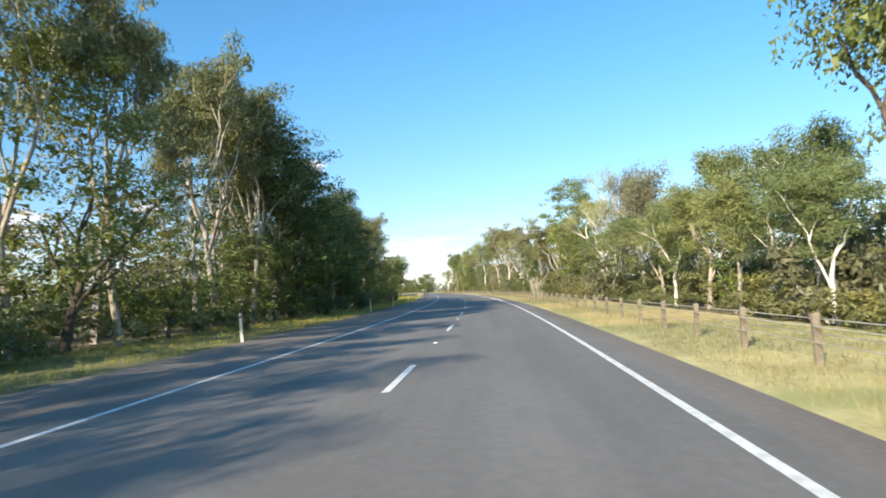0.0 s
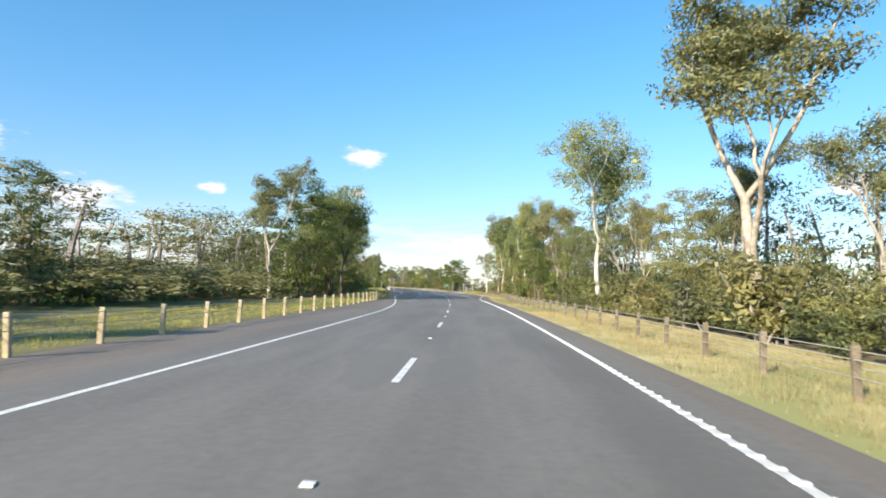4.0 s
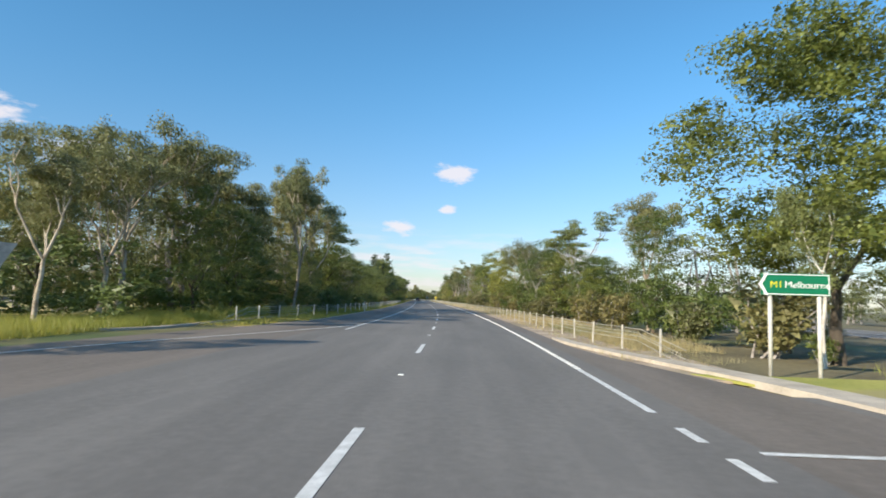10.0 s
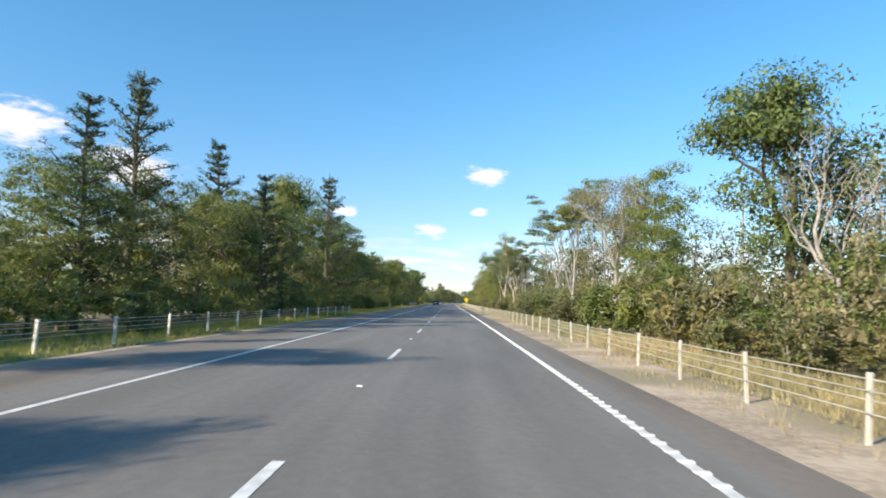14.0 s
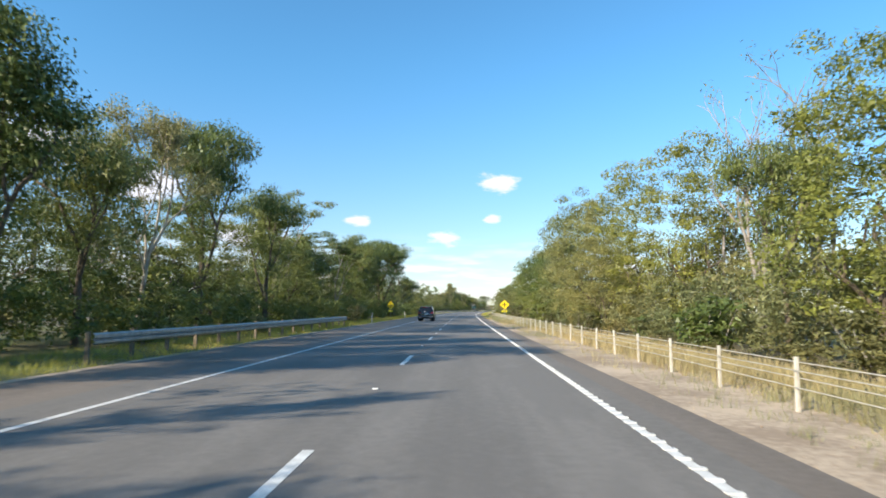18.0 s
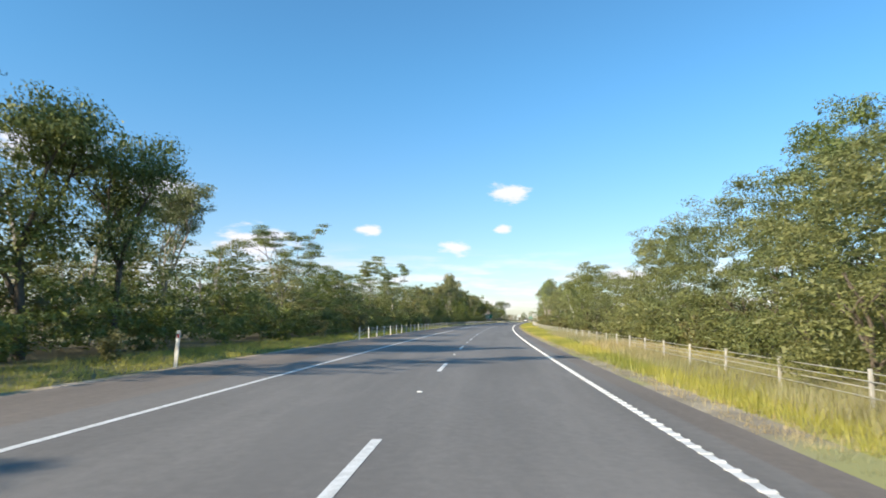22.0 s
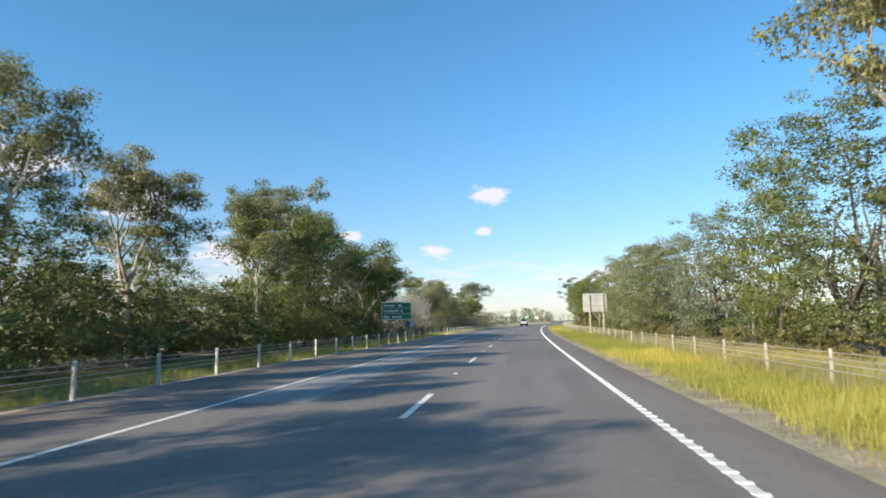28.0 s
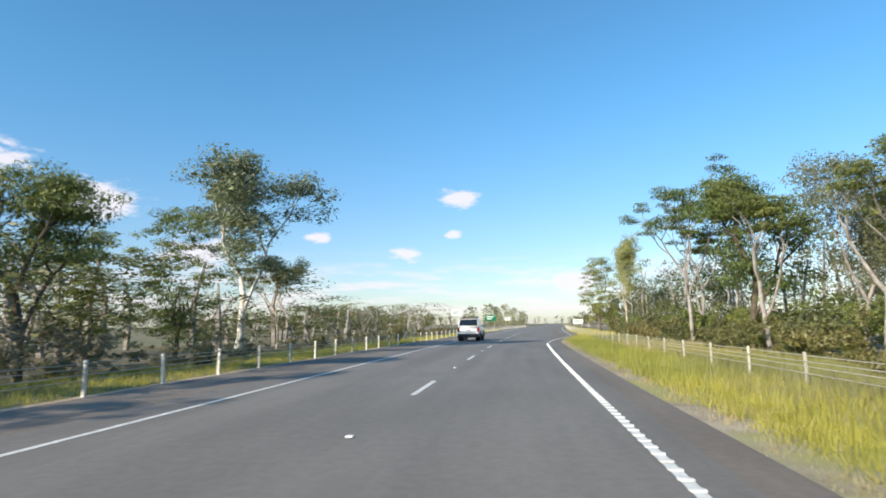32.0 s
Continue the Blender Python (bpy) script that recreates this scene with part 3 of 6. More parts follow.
tagged(strip("kerb", 303, 340, lambda s: ease(s, 303, 316, -17, -9.9) - 0.3, lambda s: ease(s, 303, 316, -17, -9.9), 0.05, M["concrete"], thick=0.14, step=0.7), "pale concrete kerb around the corner", "kerb", kind="structure")
tagged(strip("verge_median", 293, 306, lambda s: max(seal_right(s), 11.6 - (s - 293) * 0.43), 25, -0.02, M["meadow"], thick=0.05, step=1), "low green and straw grass beside the crossing", "verge", kind="structure")
tagged(strip("traffic_island", 292.6, 295.4, -12.6, lambda s: -9.0 + (s - 292.6) * 0.12, 0.09, M["concrete"], thick=0.16, step=0.5), "concrete traffic island at the junction mouth", "traffic island", kind="structure")
# the first lawn takes the grass colour with tree shade in it
tagged(strip("junction_lawn", 225, 281, -37, lambda s: seal_left(s) - 5.5, -0.045, M["shade_tinted_grass"], thick=0.03, step=3), "mown grass beside the junction", "verge", kind="structure")
tagged(strip("junction_lawn", 306, 420, -38, lambda s: ease(s, 306, 330, -30, -16), -0.045, M["straw"], thick=0.03, step=3), "dry mown grass beside the side road", "verge", kind="structure")

# ---- plants ----
def tube(verts, faces, points, radii, sides=6, grown_from=None):
    """Adds a tapered limb through the points, joined to the wood that it grows from."""
    first = len(verts)
    for i, (p, r) in enumerate(zip(points, radii)):
        along = (points[min(i + 1, len(points) - 1)] - points[max(i - 1, 0)]).normalized()
        side = along.cross(Vector((0.31, 0.95, 0.02))).normalized()
        other = along.cross(side)
        for k in range(sides):
            a = 2 * math.pi * k / sides
            verts.append(p + (side * math.cos(a) + other * math.sin(a)) * r)
    for i in range(len(points) - 1):
        for k in range(sides):
            a, b = first + i * sides + k, first + i * sides + (k + 1) % sides
            faces.append((a, b, b + sides, a + sides))
    if grown_from is not None:
        faces.append((first, first + 1, grown_from))
    return first


def limb(rng, start, way, length, r0, r1, bend=0.25, lift=0.12, bits=4):
    points, p, d = [start.copy()], start.copy(), way.normalized()
    for i in range(bits):
        d = (d + Vector((rng.uniform(-bend, bend), rng.uniform(-bend, bend), rng.uniform(-bend * 0.5, bend * 0.5) + lift))).normalized()
        p = p + d * (length / bits)
        points.append(p.copy())
    return points, [r0 + (r1 - r0) * i / bits for i in range(bits + 1)], d


def leaf_cloud(rng, centres, spread, per, long, wide, droop=0.5, shell=0.45, loose=0.6, under=0.5, core=9, rough=0.10):
    """Leaves as narrow three-cornered blades over the upper shells of flat-bottomed puffs, each blade facing outwards, more or less;
    inside each puff the tangle of leaves and twigs that no light gets through."""
    centres = np.asarray(centres, float).reshape(-1, 3)
    sp = np.asarray(spread, float).reshape(len(centres), -1) * np.ones((len(centres), 3))
    room = sp[:, 0] * sp[:, 1]
    share = np.maximum(4, (per * room / room.mean()).astype(int))
    c, sp = np.repeat(centres, share, axis=0), np.repeat(sp, share, axis=0)
    count = len(c)
    ball = rng.normal(size=(count, 3))
    ball[:, 2] += 0.45
    ball /= np.linalg.norm(ball, axis=1)[:, None]
    deep = shell + (1 - shell) * rng.random(count) ** 0.6 + rng.normal(scale=0.07, size=count)
    off = ball * deep[:, None] * sp
    off[:, 2] *= np.where(off[:, 2] < 0, under, 1.0)
    c = c + off
    face = ball / sp * sp.mean(axis=1)[:, None] + rng.normal(scale=loose, size=(count, 3))
    face[:, 2] += 0.15
    face /= np.linalg.norm(face, axis=1)[:, None]
    a = rng.normal(size=(count, 3))
    a[:, 2] -= droop
    a -= face * np.sum(a * face, axis=1)[:, None]
    a /= np.linalg.norm(a, axis=1)[:, None]
    b = np.cross(face, a)
    size = rng.uniform(0.55, 1.3, count)[:, None]
    a, b = a * size * long / 2, b * size * wide / 2
    verts = np.stack([c - a * 0.6 + b, c - a * 0.6 - b, c + a], 1).reshape(-1, 3)
    if core:
        deep = np.repeat(np.stack([centres, np.asarray(spread, float).reshape(len(centres), -1) * np.ones((len(centres), 3))], 1), core, axis=0)
        mid = deep[:, 0] + rng.normal(size=(len(deep), 3)) * deep[:, 1] * 0.26
        tri = mid[:, None, :] + rng.normal(size=(len(deep), 3, 3)) * np.minimum(deep[:, 1] * 0.32, rough)[:, None, :]
        verts = np.concatenate([verts, tri.reshape(-1, 3)])
    return verts, np.arange(len(verts)).reshape(-1, 3)


def knots(rng, lobes, each, low, high, flat=0.7):
    """Small puffs over the outside of the big lobes that make up a crown: their centres and half-widths."""
    tips, spreads = [], []
    for centre, r in lobes:
        for _ in range(each):
            d = Vector((rng.gauss(0, 1), rng.gauss(0, 1), rng.gauss(0.35, 0.8))).normalized()
            w = rng.uniform(low, high)
            tips.append(centre + Vector((d.x, d.y, d.z * 0.8)) * r * rng.uniform(0.6, 1.0))
            spreads.append([w * rng.uniform(0.85, 1.2), w * rng.uniform(0.85, 1.2), w * flat * rng.uniform(0.8, 1.2)])
    return tips, spreads


def branching(rng, height, spread, levels, first, thick, lean=0.1, bare_low=0.3):
    """A trunk that forks: limbs, and the tips where foliage sits."""
    verts, faces, tips = [], [], []
    todo = [(Vector((rng.uniform(-.2, .2), rng.uniform(-.2, .2), -0.15)), Vector((rng.uniform(-lean, lean), rng.uniform(-lean, lean), 1)), height * first, thick, 0, None)]
    while todo:
        p, d, length, r, level, link = todo.pop()
        points, radii, d = limb(rng, p, d, length, r, r * 0.62, 0.16 + 0.1 * level, 0.10, 4)
        sides = 8 if level == 0 else (6 if level == 1 else 4)
        base = tube(verts, faces, points, radii, sides, link)
        if level >= levels:
            tips.append(points[-1])
            tips.append(points[-2])
            continue
        if level >= levels - 1:
            tips.append(points[-1])
        turn0 = rng.uniform(0, 6.28)
        forks = rng.choice((3, 4)) if level == 0 else rng.choice((2, 3, 3))
        for i in range(forks):
            a = turn0 + 6.28 * i / forks + rng.uniform(-.5, .5)
            out = spread * rng.uniform(0.7, 1.3)
            node = 4 if i < 2 else rng.choice((2, 3))
            start = points[node]
            todo.append((start, d + Vector((math.cos(a) * out, math.sin(a) * out, rng.uniform(-0.1, 0.35))), length * rng.uniform(0.60, 0.85), r * 0.56, level + 1, base + node * sides))
    return verts, faces, tips


def fit_height(height, *clouds):
    top = max(v[2] for cloud in clouds for v in cloud)
    return [[(v[0], v[1], v[2] * height / top) for v in cloud] for cloud in clouds]


def tree_meshes(kind, seed):
    """Meshes of a tree twelve metres high: wood and crown."""
    rng, nr = random.Random(seed), np.random.default_rng(seed)
    wood_mat, leaf_mat, leaves = M["gumbark"], M["gum"], None

    def flats(tips, low, high, flat):
        return [[rng.uniform(low, high), rng.uniform(low, high), rng.uniform(low, high) * flat] for _ in tips]
    if kind == "gum":
        v, f, tips = branching(rng, 12, 0.58, 3, 0.33, 0.17)
        tips += [t + Vector((rng.uniform(-.9, .9), rng.uniform(-.9, .9), rng.uniform(-.7, .4))) for t in tips if rng.random() < 0.5]
        leaves = leaf_cloud(nr, tips, flats(tips, 0.45, 0.98, 0.72), max(30, 16000 // len(tips)), 0.17, 0.07, 0.9, 0.4)
    elif kind in ("tallgum", "greygum"):
        v, f, tips = branching(rng, 12, 0.40, 3, 0.36, 0.15, 0.05)
        tips += [t + Vector((rng.uniform(-.8, .8), rng.uniform(-.8, .8), rng.uniform(-1.8, .3))) for t in tips] + [t * rng.uniform(0.5, 0.8) for t in tips if rng.random() < 0.4]
        leaves = leaf_cloud(nr, tips, flats(tips, 0.5, 0.95, 0.95), max(30, 18000 // len(tips)), 0.17, 0.07, 1.0, 0.4)
        wood_mat, leaf_mat = M["whitebark"] if seed % 200 < 100 else M["gumbark"], M["greygum"] if kind == "greygum" else M["tangum"]
    elif kind == "sparse":
        v, f, tips = branching(rng, 12, 0.62, 3, 0.40, 0.15)
        tips = [t for t in tips if rng.random() < 0.7]
        leaves = leaf_cloud(nr, tips, flats(tips, 0.6, 1.05, 0.38), max(30, 10000 // len(tips)), 0.19, 0.075, 0.3, 0.3)
        wood_mat, leaf_mat = M["greybark"], M["dense"]
    elif kind == "layered":
        v, f, tips = branching(rng, 12, 0.95, 3, 0.25, 0.20)
        tips += [t * rng.uniform(0.5, 0.85) for t in tips if rng.random() < 0.4]
        tips += [t + Vector((rng.uniform(-1, 1), rng.uniform(-1, 1), rng.uniform(-.2, .6))) for t in tips if rng.random() < 0.6]
        leaves = leaf_cloud(nr, tips, flats(tips, 0.75, 1.5, 0.40), max(30, 18000 // len(tips)), 0.17, 0.075, 0.1, 0.35)
        wood_mat, leaf_mat = M["darkbark"], M["dense"]
    elif kind == "umbrella":
        v, f, tips = branching(rng, 12, 0.72, 3, 0.34, 0.16)
        tips += [t + Vector((rng.uniform(-1, 1), rng.uniform(-1, 1), rng.uniform(-.6, .5))) for t in tips if rng.random() < 0.7]
        leaves = leaf_cloud(nr, tips, flats(tips, 0.6, 1.25, 0.5), max(30, 17000 // len(tips)), 0.17, 0.07, 0.3, 0.4)
        leaf_mat = M["lime"]
    elif kind == "dry":
        v, f, tips = branching(rng, 12, 0.70, 3, 0.24, 0.20)
        tips += [t * rng.uniform(0.6, 0.9) for t in tips if rng.random() < 0.4]
        leaves = leaf_cloud(nr, tips, flats(tips, 0.6, 1.1, 0.8), max(30, 12000 // len(tips)), 0.18, 0.06, 0.5, 0.2, 0.9, 0.5, 2)
        wood_mat, leaf_mat = M["greybark"], M["dry"]
    elif kind == "white":
        v, f, tips = branching(rng, 12, 0.85, 4, 0.22, 0.24, 0.35)
        tips = [t for t in tips if rng.random() < 0.75]
        leaves = leaf_cloud(nr, tips, flats(tips, 0.4, 0.85, 0.8), max(20, 9000 // len(tips)), 0.15, 0.045, 0.9, 0.1, 1.2, 0.8, 0)
        wood_mat, leaf_mat = M["whitebark"], M["mauve"] if seed % 200 < 100 else M["tangum"]
    elif kind == "bare":
        v, f, tips = branching(rng, 12, 0.50, 4, 0.30, 0.17)
        tips = [t for t in tips if rng.random() < 0.2]
        leaves = leaf_cloud(nr, tips, [[0.5] * 3 for _ in tips], 6, 0.25, 0.08, 0.3, core=0)
        wood_mat, leaf_mat = M["greybark"], M["dry"]
    elif kind == "pine":
        v, f, tips, spreads = [], [], [], []
        trunk = [Vector((rng.uniform(-.12, .12), rng.uniform(-.12, .12), z)) for z in (-0.1, 3, 6, 9, 11.8)]
        tube(v, f, trunk, [0.22, 0.18, 0.13, 0.07, 0.02], 7)
        z = 1.2
        while z < 11.6:
            turn0 = rng.uniform(0, 6.28)
            for i in range(4):
                reach = ((12.4 - z) * 0.27 + 0.25) * rng.uniform(0.55, 1.25)
                a = turn0 + 1.57 * i + rng.uniform(-.5, .5)
                rise = reach * rng.uniform(0.15, 0.95)
                end = Vector((math.cos(a) * reach, math.sin(a) * reach, z + rise))
                tube(v, f, [Vector((0, 0, z)), end * 0.55 + Vector((0, 0, z * 0.45)), end], [0.05, 0.035, 0.012], 4, 7 * min(4, int(z / 3) + 1))
                for k in (0.35, 0.6, 0.82, 1.0):
                    tips.append(Vector((end.x * k, end.y * k, z + rise * k + 0.05)))
                    w = 0.20 + 0.30 * (1 - k) + 0.06 * reach
                    spreads.append([w, w, 0.20])
            z += rng.uniform(0.35, 0.8)
        leaves = leaf_cloud(nr, tips + [Vector((0, 0, 11.7))], spreads + [[0.2, 0.2, 0.5]], max(20, 12000 // len(tips)), 0.19, 0.05, -0.5, 0.1, 0.9, 0.8, 3)
        wood_mat, leaf_mat = M["darkbark"], M["pine"]
    else:
        broad = kind in ("round", "dome", "greydome", "globe")
        v, f, _ = branching(rng, 12, 0.75, 2, 0.22, 0.18)
        lobes = []
        wide, foot = ((5.0, 0.9) if kind in ("dome", "greydome") else (4.1, 2.8)) if broad else (2.9, 1.5)
        total = 52 if kind == "globe" else 38 if broad else 32
        for i in range(total):
            z = foot + (10.7 - foot) * (i + rng.random()) / total
            k = (z - foot) / (10.7 - foot)
            reach = wide * math.sqrt(max(0.04, 1 - (1.75 * k - 0.75) ** 2 * 0.9)) * (rng.uniform(0.5, 0.88) if i % 4 else rng.uniform(0.1, 0.4))
            a = i * 2.4 + rng.uniform(-.4, .4)
            lobes.append((Vector((math.cos(a) * reach, math.sin(a) * reach, z)), rng.uniform(0.75, 1.35) * (1.25 if broad else 0.95)))
        tips, spreads = knots(rng, lobes, 5, 0.50, 1.0 if broad else 0.85, 0.62)
        leaves = leaf_cloud(nr, tips, spreads, (44000 if kind == "globe" else 21000 if broad else 16000) // len(tips), 0.14 if kind == "globe" else 0.175, 0.08 if broad else 0.07, 0.3)
        wood_mat, leaf_mat = M["darkbark"], M["olive"] if kind == "dome" else M["greygum"] if kind == "greydome" else M["lime"] if kind == "globe" else M["dense"] if broad else M["lime"] if kind == "golden" else M["wattle"]
    lv, lf = leaves
    v, lv = fit_height(12.0, v, lv)
    # the crown stands over the foot of the trunk
    ox, oy = sum(p[0] for p in lv) / len(lv), sum(p[1] for p in lv) / len(lv)
    mid = sum(p[2] for p in lv) / len(lv)
    v, lv = [[(p[0] - ox * p[2] / mid, p[1] - oy * p[2] / mid, p[2]) for p in cloud] for cloud in (v, lv)]
    return mesh_of("trunk", v, f, wood_mat, smooth=True), mesh_of("crown", lv, lf, leaf_mat)


TREES = {
    "gum": ("gum_tree", "tall gum tree with pale forked trunk and airy olive crown", 4),
    "tallgum": ("slender_gum", "slender gum tree with white trunks and hanging olive foliage", 3),
    "greygum": ("grey_gum", "gum tree with hanging grey-green foliage and pale limbs", 2),
    "umbrella": ("umbrella_gum", "gum tree with pale limbs and flat sunlit yellow-green crown", 3),
    "layered": ("layered_blackwood", "dark green tree with flat layered foliage over dark limbs", 4),
    "sparse": ("sparse_gum", "thin gum tree with open branches and flat leaf layers", 3),
    "dry": ("tea_tree", "twiggy brownish tree with dry thin foliage", 3),
    "white": ("manna_gum", "spreading gum with bare white limbs and thin dry crown", 3),
    "bare": ("bare_tree", "leafless grey tree with many fine branches", 2),
    "pine": ("pine_tree", "dark green pine with tiered branches", 2),
    "wattle": ("wattle_tree", "dense dark green roadside wattle tree", 4),
    "globe": ("round_crowned_gum", "gum tree with a full rounded crown of sunlit clumps", 2),
    "golden": ("golden_wattle", "dense yellow-green wattle tree in the sun", 3),
    "dome": ("domed_tea_tree", "dense domed olive tea tree with foliage to the ground", 3),
    "greydome": ("grey_tea_tree", "dense domed grey-olive tea tree with foliage to the ground", 2),
    "round": ("blackwood_tree", "broad rounded tree with dense green crown", 3),
}
PLACES = {}
HEIGHTS = []
chance = random.Random(11)


def plant(kind, s, u, height, broad=1.0):
    own = random.Random("%s %.1f %.1f" % (kind, s, u))
    variant = own.randrange(TREES[kind][2])
    wide = own.uniform(0.9, 1.2) * (1.15 if height < 7 else 1.0) * ((1.2 if s < 190 and u > 0 else 0.88 if s < 280 and u > 0 else 0.80) if kind in ("gum", "sparse", "tallgum") and height > 10 else 1.0) * broad
    k = height / 12.0
    m = Matrix.LocRotScale(spot(s, u, -0.08), Euler((0, 0, own.uniform(0, 6.28))), (k * wide, k * wide, k))
    PLACES.setdefault((kind, variant), []).append(m)
    HEIGHTS.append((s, u, height))


# behind the start, for their shade
for s in range(-52, 22, 7):
    plant("gum" if s % 2 else "wattle", s, -12 - (s % 3) * 0.5, 11.0 + s % 3)
# left verge, 0 to 100 m
plant('gum', 17, -13, 13.7)
plant('gum', 21, -12, 14.0)
plant('gum', 27, -12, 14.0)
plant('gum', 34, -12, 14.0)
plant('gum', 51, -14, 10.2)
plant('gum', 55, -12, 10.7)
plant('wattle', 62, -13, 11.5)
plant('gum', 73, -12, 11.5)
plant('gum', 80, -13, 11.1)
plant('gum', 86, -14, 11.5)
plant('wattle', 93, -13, 9.6)
# left verge, 100 to 200 m
plant('wattle', 103, -14, 10.1)
plant('gum', 118, -20, 11.3)
plant('gum', 121, -20, 7.8)
plant('wattle', 129, -22, 6.9)
plant('wattle', 143, -22, 8.1)
plant('wattle', 149, -21, 7.3)
plant('layered', 181, -14, 11.2)
plant('layered', 187, -12, 12.8)
plant('layered', 198, -15, 12.6)
# left verge, 200 to 300 m
plant('umbrella', 206, -18, 11.5)
plant('umbrella', 207, -16, 10.9)
plant('umbrella', 211, -16, 11.1)
plant('umbrella', 219, -16, 11.3)
plant('umbrella', 227, -18, 12.9)
plant('dry', 233, -18, 14.5)
plant('dry', 240, -18, 14.0)
plant('umbrella', 253, -23, 14.0)
plant('umbrella', 259, -24, 13.5)
plant('umbrella', 264, -24, 14.0)
plant('wattle', 271, -23, 14.0)
# left verge, 300 to 400 m
plant('wattle', 301, -14, 7.4)
plant('gum', 314, -14, 7.5)
plant('gum', 318, -14, 7.5)
plant('wattle', 325, -13, 7.5)
plant('wattle', 333, -14, 7.5)
plant('gum', 343, -12, 13.1)
plant('gum', 346, -62, 19.6)
plant('gum', 348, -14, 13.9)
plant('gum', 354, -13, 12.6)
plant('wattle', 359, -13, 12.0)
plant('gum', 359, -58, 21.0)
plant('wattle', 363, -12, 10.2)
plant('dry', 372, -12, 6.4)
plant('layered', 382, -13, 7.6, 1.3)
plant('wattle', 382, -54, 11.4)
plant('layered', 390, -65, 20.5)
plant('wattle', 390, -14, 8.7)
# left verge, 400 to 500 m
plant('wattle', 401, -12, 5.9)
plant('layered', 405, -12, 6.9)
plant('layered', 410, -13, 7.9)
plant('layered', 419, -14, 8.5)
plant('pine', 425, -14.5, 7.0)
plant('wattle', 433, -12, 5.8)
plant('pine', 437, -13, 9.4)
plant('round', 437, -13.5, 7.0)
plant('round', 443, -13.5, 7.6)
plant('layered', 448, -13, 7.4)
plant('round', 456, -14.5, 9.2)
plant('round', 463, -14, 10.0)
plant('round', 475, -14.5, 11.3)
plant('round', 490, -14, 12.3)
plant('round', 498, -14, 12.3)
plant('layered', 453, -13, 8.0)
plant('pine', 459, -13, 10.8)
plant('layered', 468, -14, 13.1)
plant('pine', 483, -13, 16.1)
# left verge, 500 to 600 m
plant('layered', 509, -14, 8.0)
plant('pine', 523, -13, 10.2)
plant('layered', 527, -12, 8.0)
plant('pine', 531, -14, 10.0)
plant('layered', 539, -14, 9.2)
plant('layered', 544, -12, 10.0)
plant('layered', 549, -12, 10.4)
plant('layered', 554, -12, 8.6)
plant('gum', 560, -13, 10.7)
plant('layered', 566, -13, 12.0)
plant('layered', 574, -12, 9.6)
plant('sparse', 584, -14, 11.5)
plant('layered', 591, -14, 8.8)
plant('sparse', 597, -12, 9.8)
# left verge, 600 to 700 m
plant('layered', 610, -13, 11.1)
plant('layered', 618, -14, 10.7)
plant('layered', 622, -14, 11.4)
plant('layered', 628, -12, 12.6)
plant('layered', 634, -12, 12.9)
plant('wattle', 639, -12, 5.0)
plant('pine', 645, -12, 7.0)
plant('wattle', 650, -12, 6.1)
plant('pine', 661, -13, 11.6)
plant('layered', 670, -13, 8.7)
plant('layered', 673, -12, 8.2)
plant('gum', 680, -14, 8.3)
plant('sparse', 693, -13, 8.2)
# left verge, 700 to 800 m
plant('wattle', 704, -13, 6.0)
plant('wattle', 710, -14, 5.5)
plant('sparse', 724, -14, 8.8)
plant('sparse', 729, -12, 8.6)
plant('wattle', 743, -13, 4.3)
plant('gum', 747, -12, 5.1)
plant('gum', 760, -13, 7.7)
plant('wattle', 767, -14, 5.8)
plant('gum', 771, -13, 7.6)
plant('gum', 775, -12, 8.9)
plant('gum', 786, -12, 8.7)
plant('gum', 790, -12, 10.2)
plant('gum', 795, -12, 11.8)
# left verge, 800 to 900 m
plant('gum', 800, -12, 11.3)
plant('gum', 807, -13, 13.5)
plant('wattle', 813, -12, 9.0)
plant('gum', 823, -12, 10.0)
plant('gum', 829, -13, 10.4)
plant('layered', 835, -13, 9.6)
plant('gum', 842, -12.5, 9.2)
plant('gum', 849, -13, 8.6)
plant('gum', 858, -12, 9.8)
plant('gum', 862, -14, 10.5)
plant('layered', 867, -13, 10.0)
plant('dome', 871, -14, 9.4)
plant('umbrella', 874, -13, 10.4)
plant('umbrella', 877, -12, 8.7)
plant('round', 882, -13, 9.0)
plant('layered', 885, -12, 7.4)
plant('bare', 896, -14, 5.9)
# left verge, 900 to 1000 m
plant('bare', 903, -12, 3.7)
plant('bare', 906, -12, 5.6)
plant('bare', 914, -14, 6.0)
plant('dry', 919, -13, 7.4)
plant('dry', 927, -14, 8.8)
plant('dry', 931, -14, 7.7)
plant('dry', 936, -14, 7.2)
plant('dry', 940, -13, 5.6)
plant('wattle', 946, -13, 6.4)
plant('wattle', 951, -13, 7.4)
plant('layered', 960, -12, 6.4)
plant('wattle', 965, -14, 5.3)
plant('wattle', 969, -13, 6.9)
plant('gum', 982, -14, 6.2)
plant('bare', 999, -13, 3.6)
# right verge, 0 to 100 m
plant('layered', 16, 13.5, 14.0)
plant('tallgum', 20, 12, 6.4)
plant('tallgum', 25, 12, 7.0)
plant('dry', 40, 12, 9.5)
plant('white', 50, 14, 10.9)
plant('white', 53, 12, 12.1)
plant('wattle', 65, 13, 11.7)
plant('wattle', 70, 13, 14.0)
plant('tallgum', 80, 14, 9.8)
plant('gum', 84, 13, 10.7)
plant('gum', 88, 12, 8.8)
plant('wattle', 92, 11, 6.8)
# right verge, 100 to 200 m
plant('tallgum', 110, 13, 11.1)
plant('white', 116, 13, 15.3)
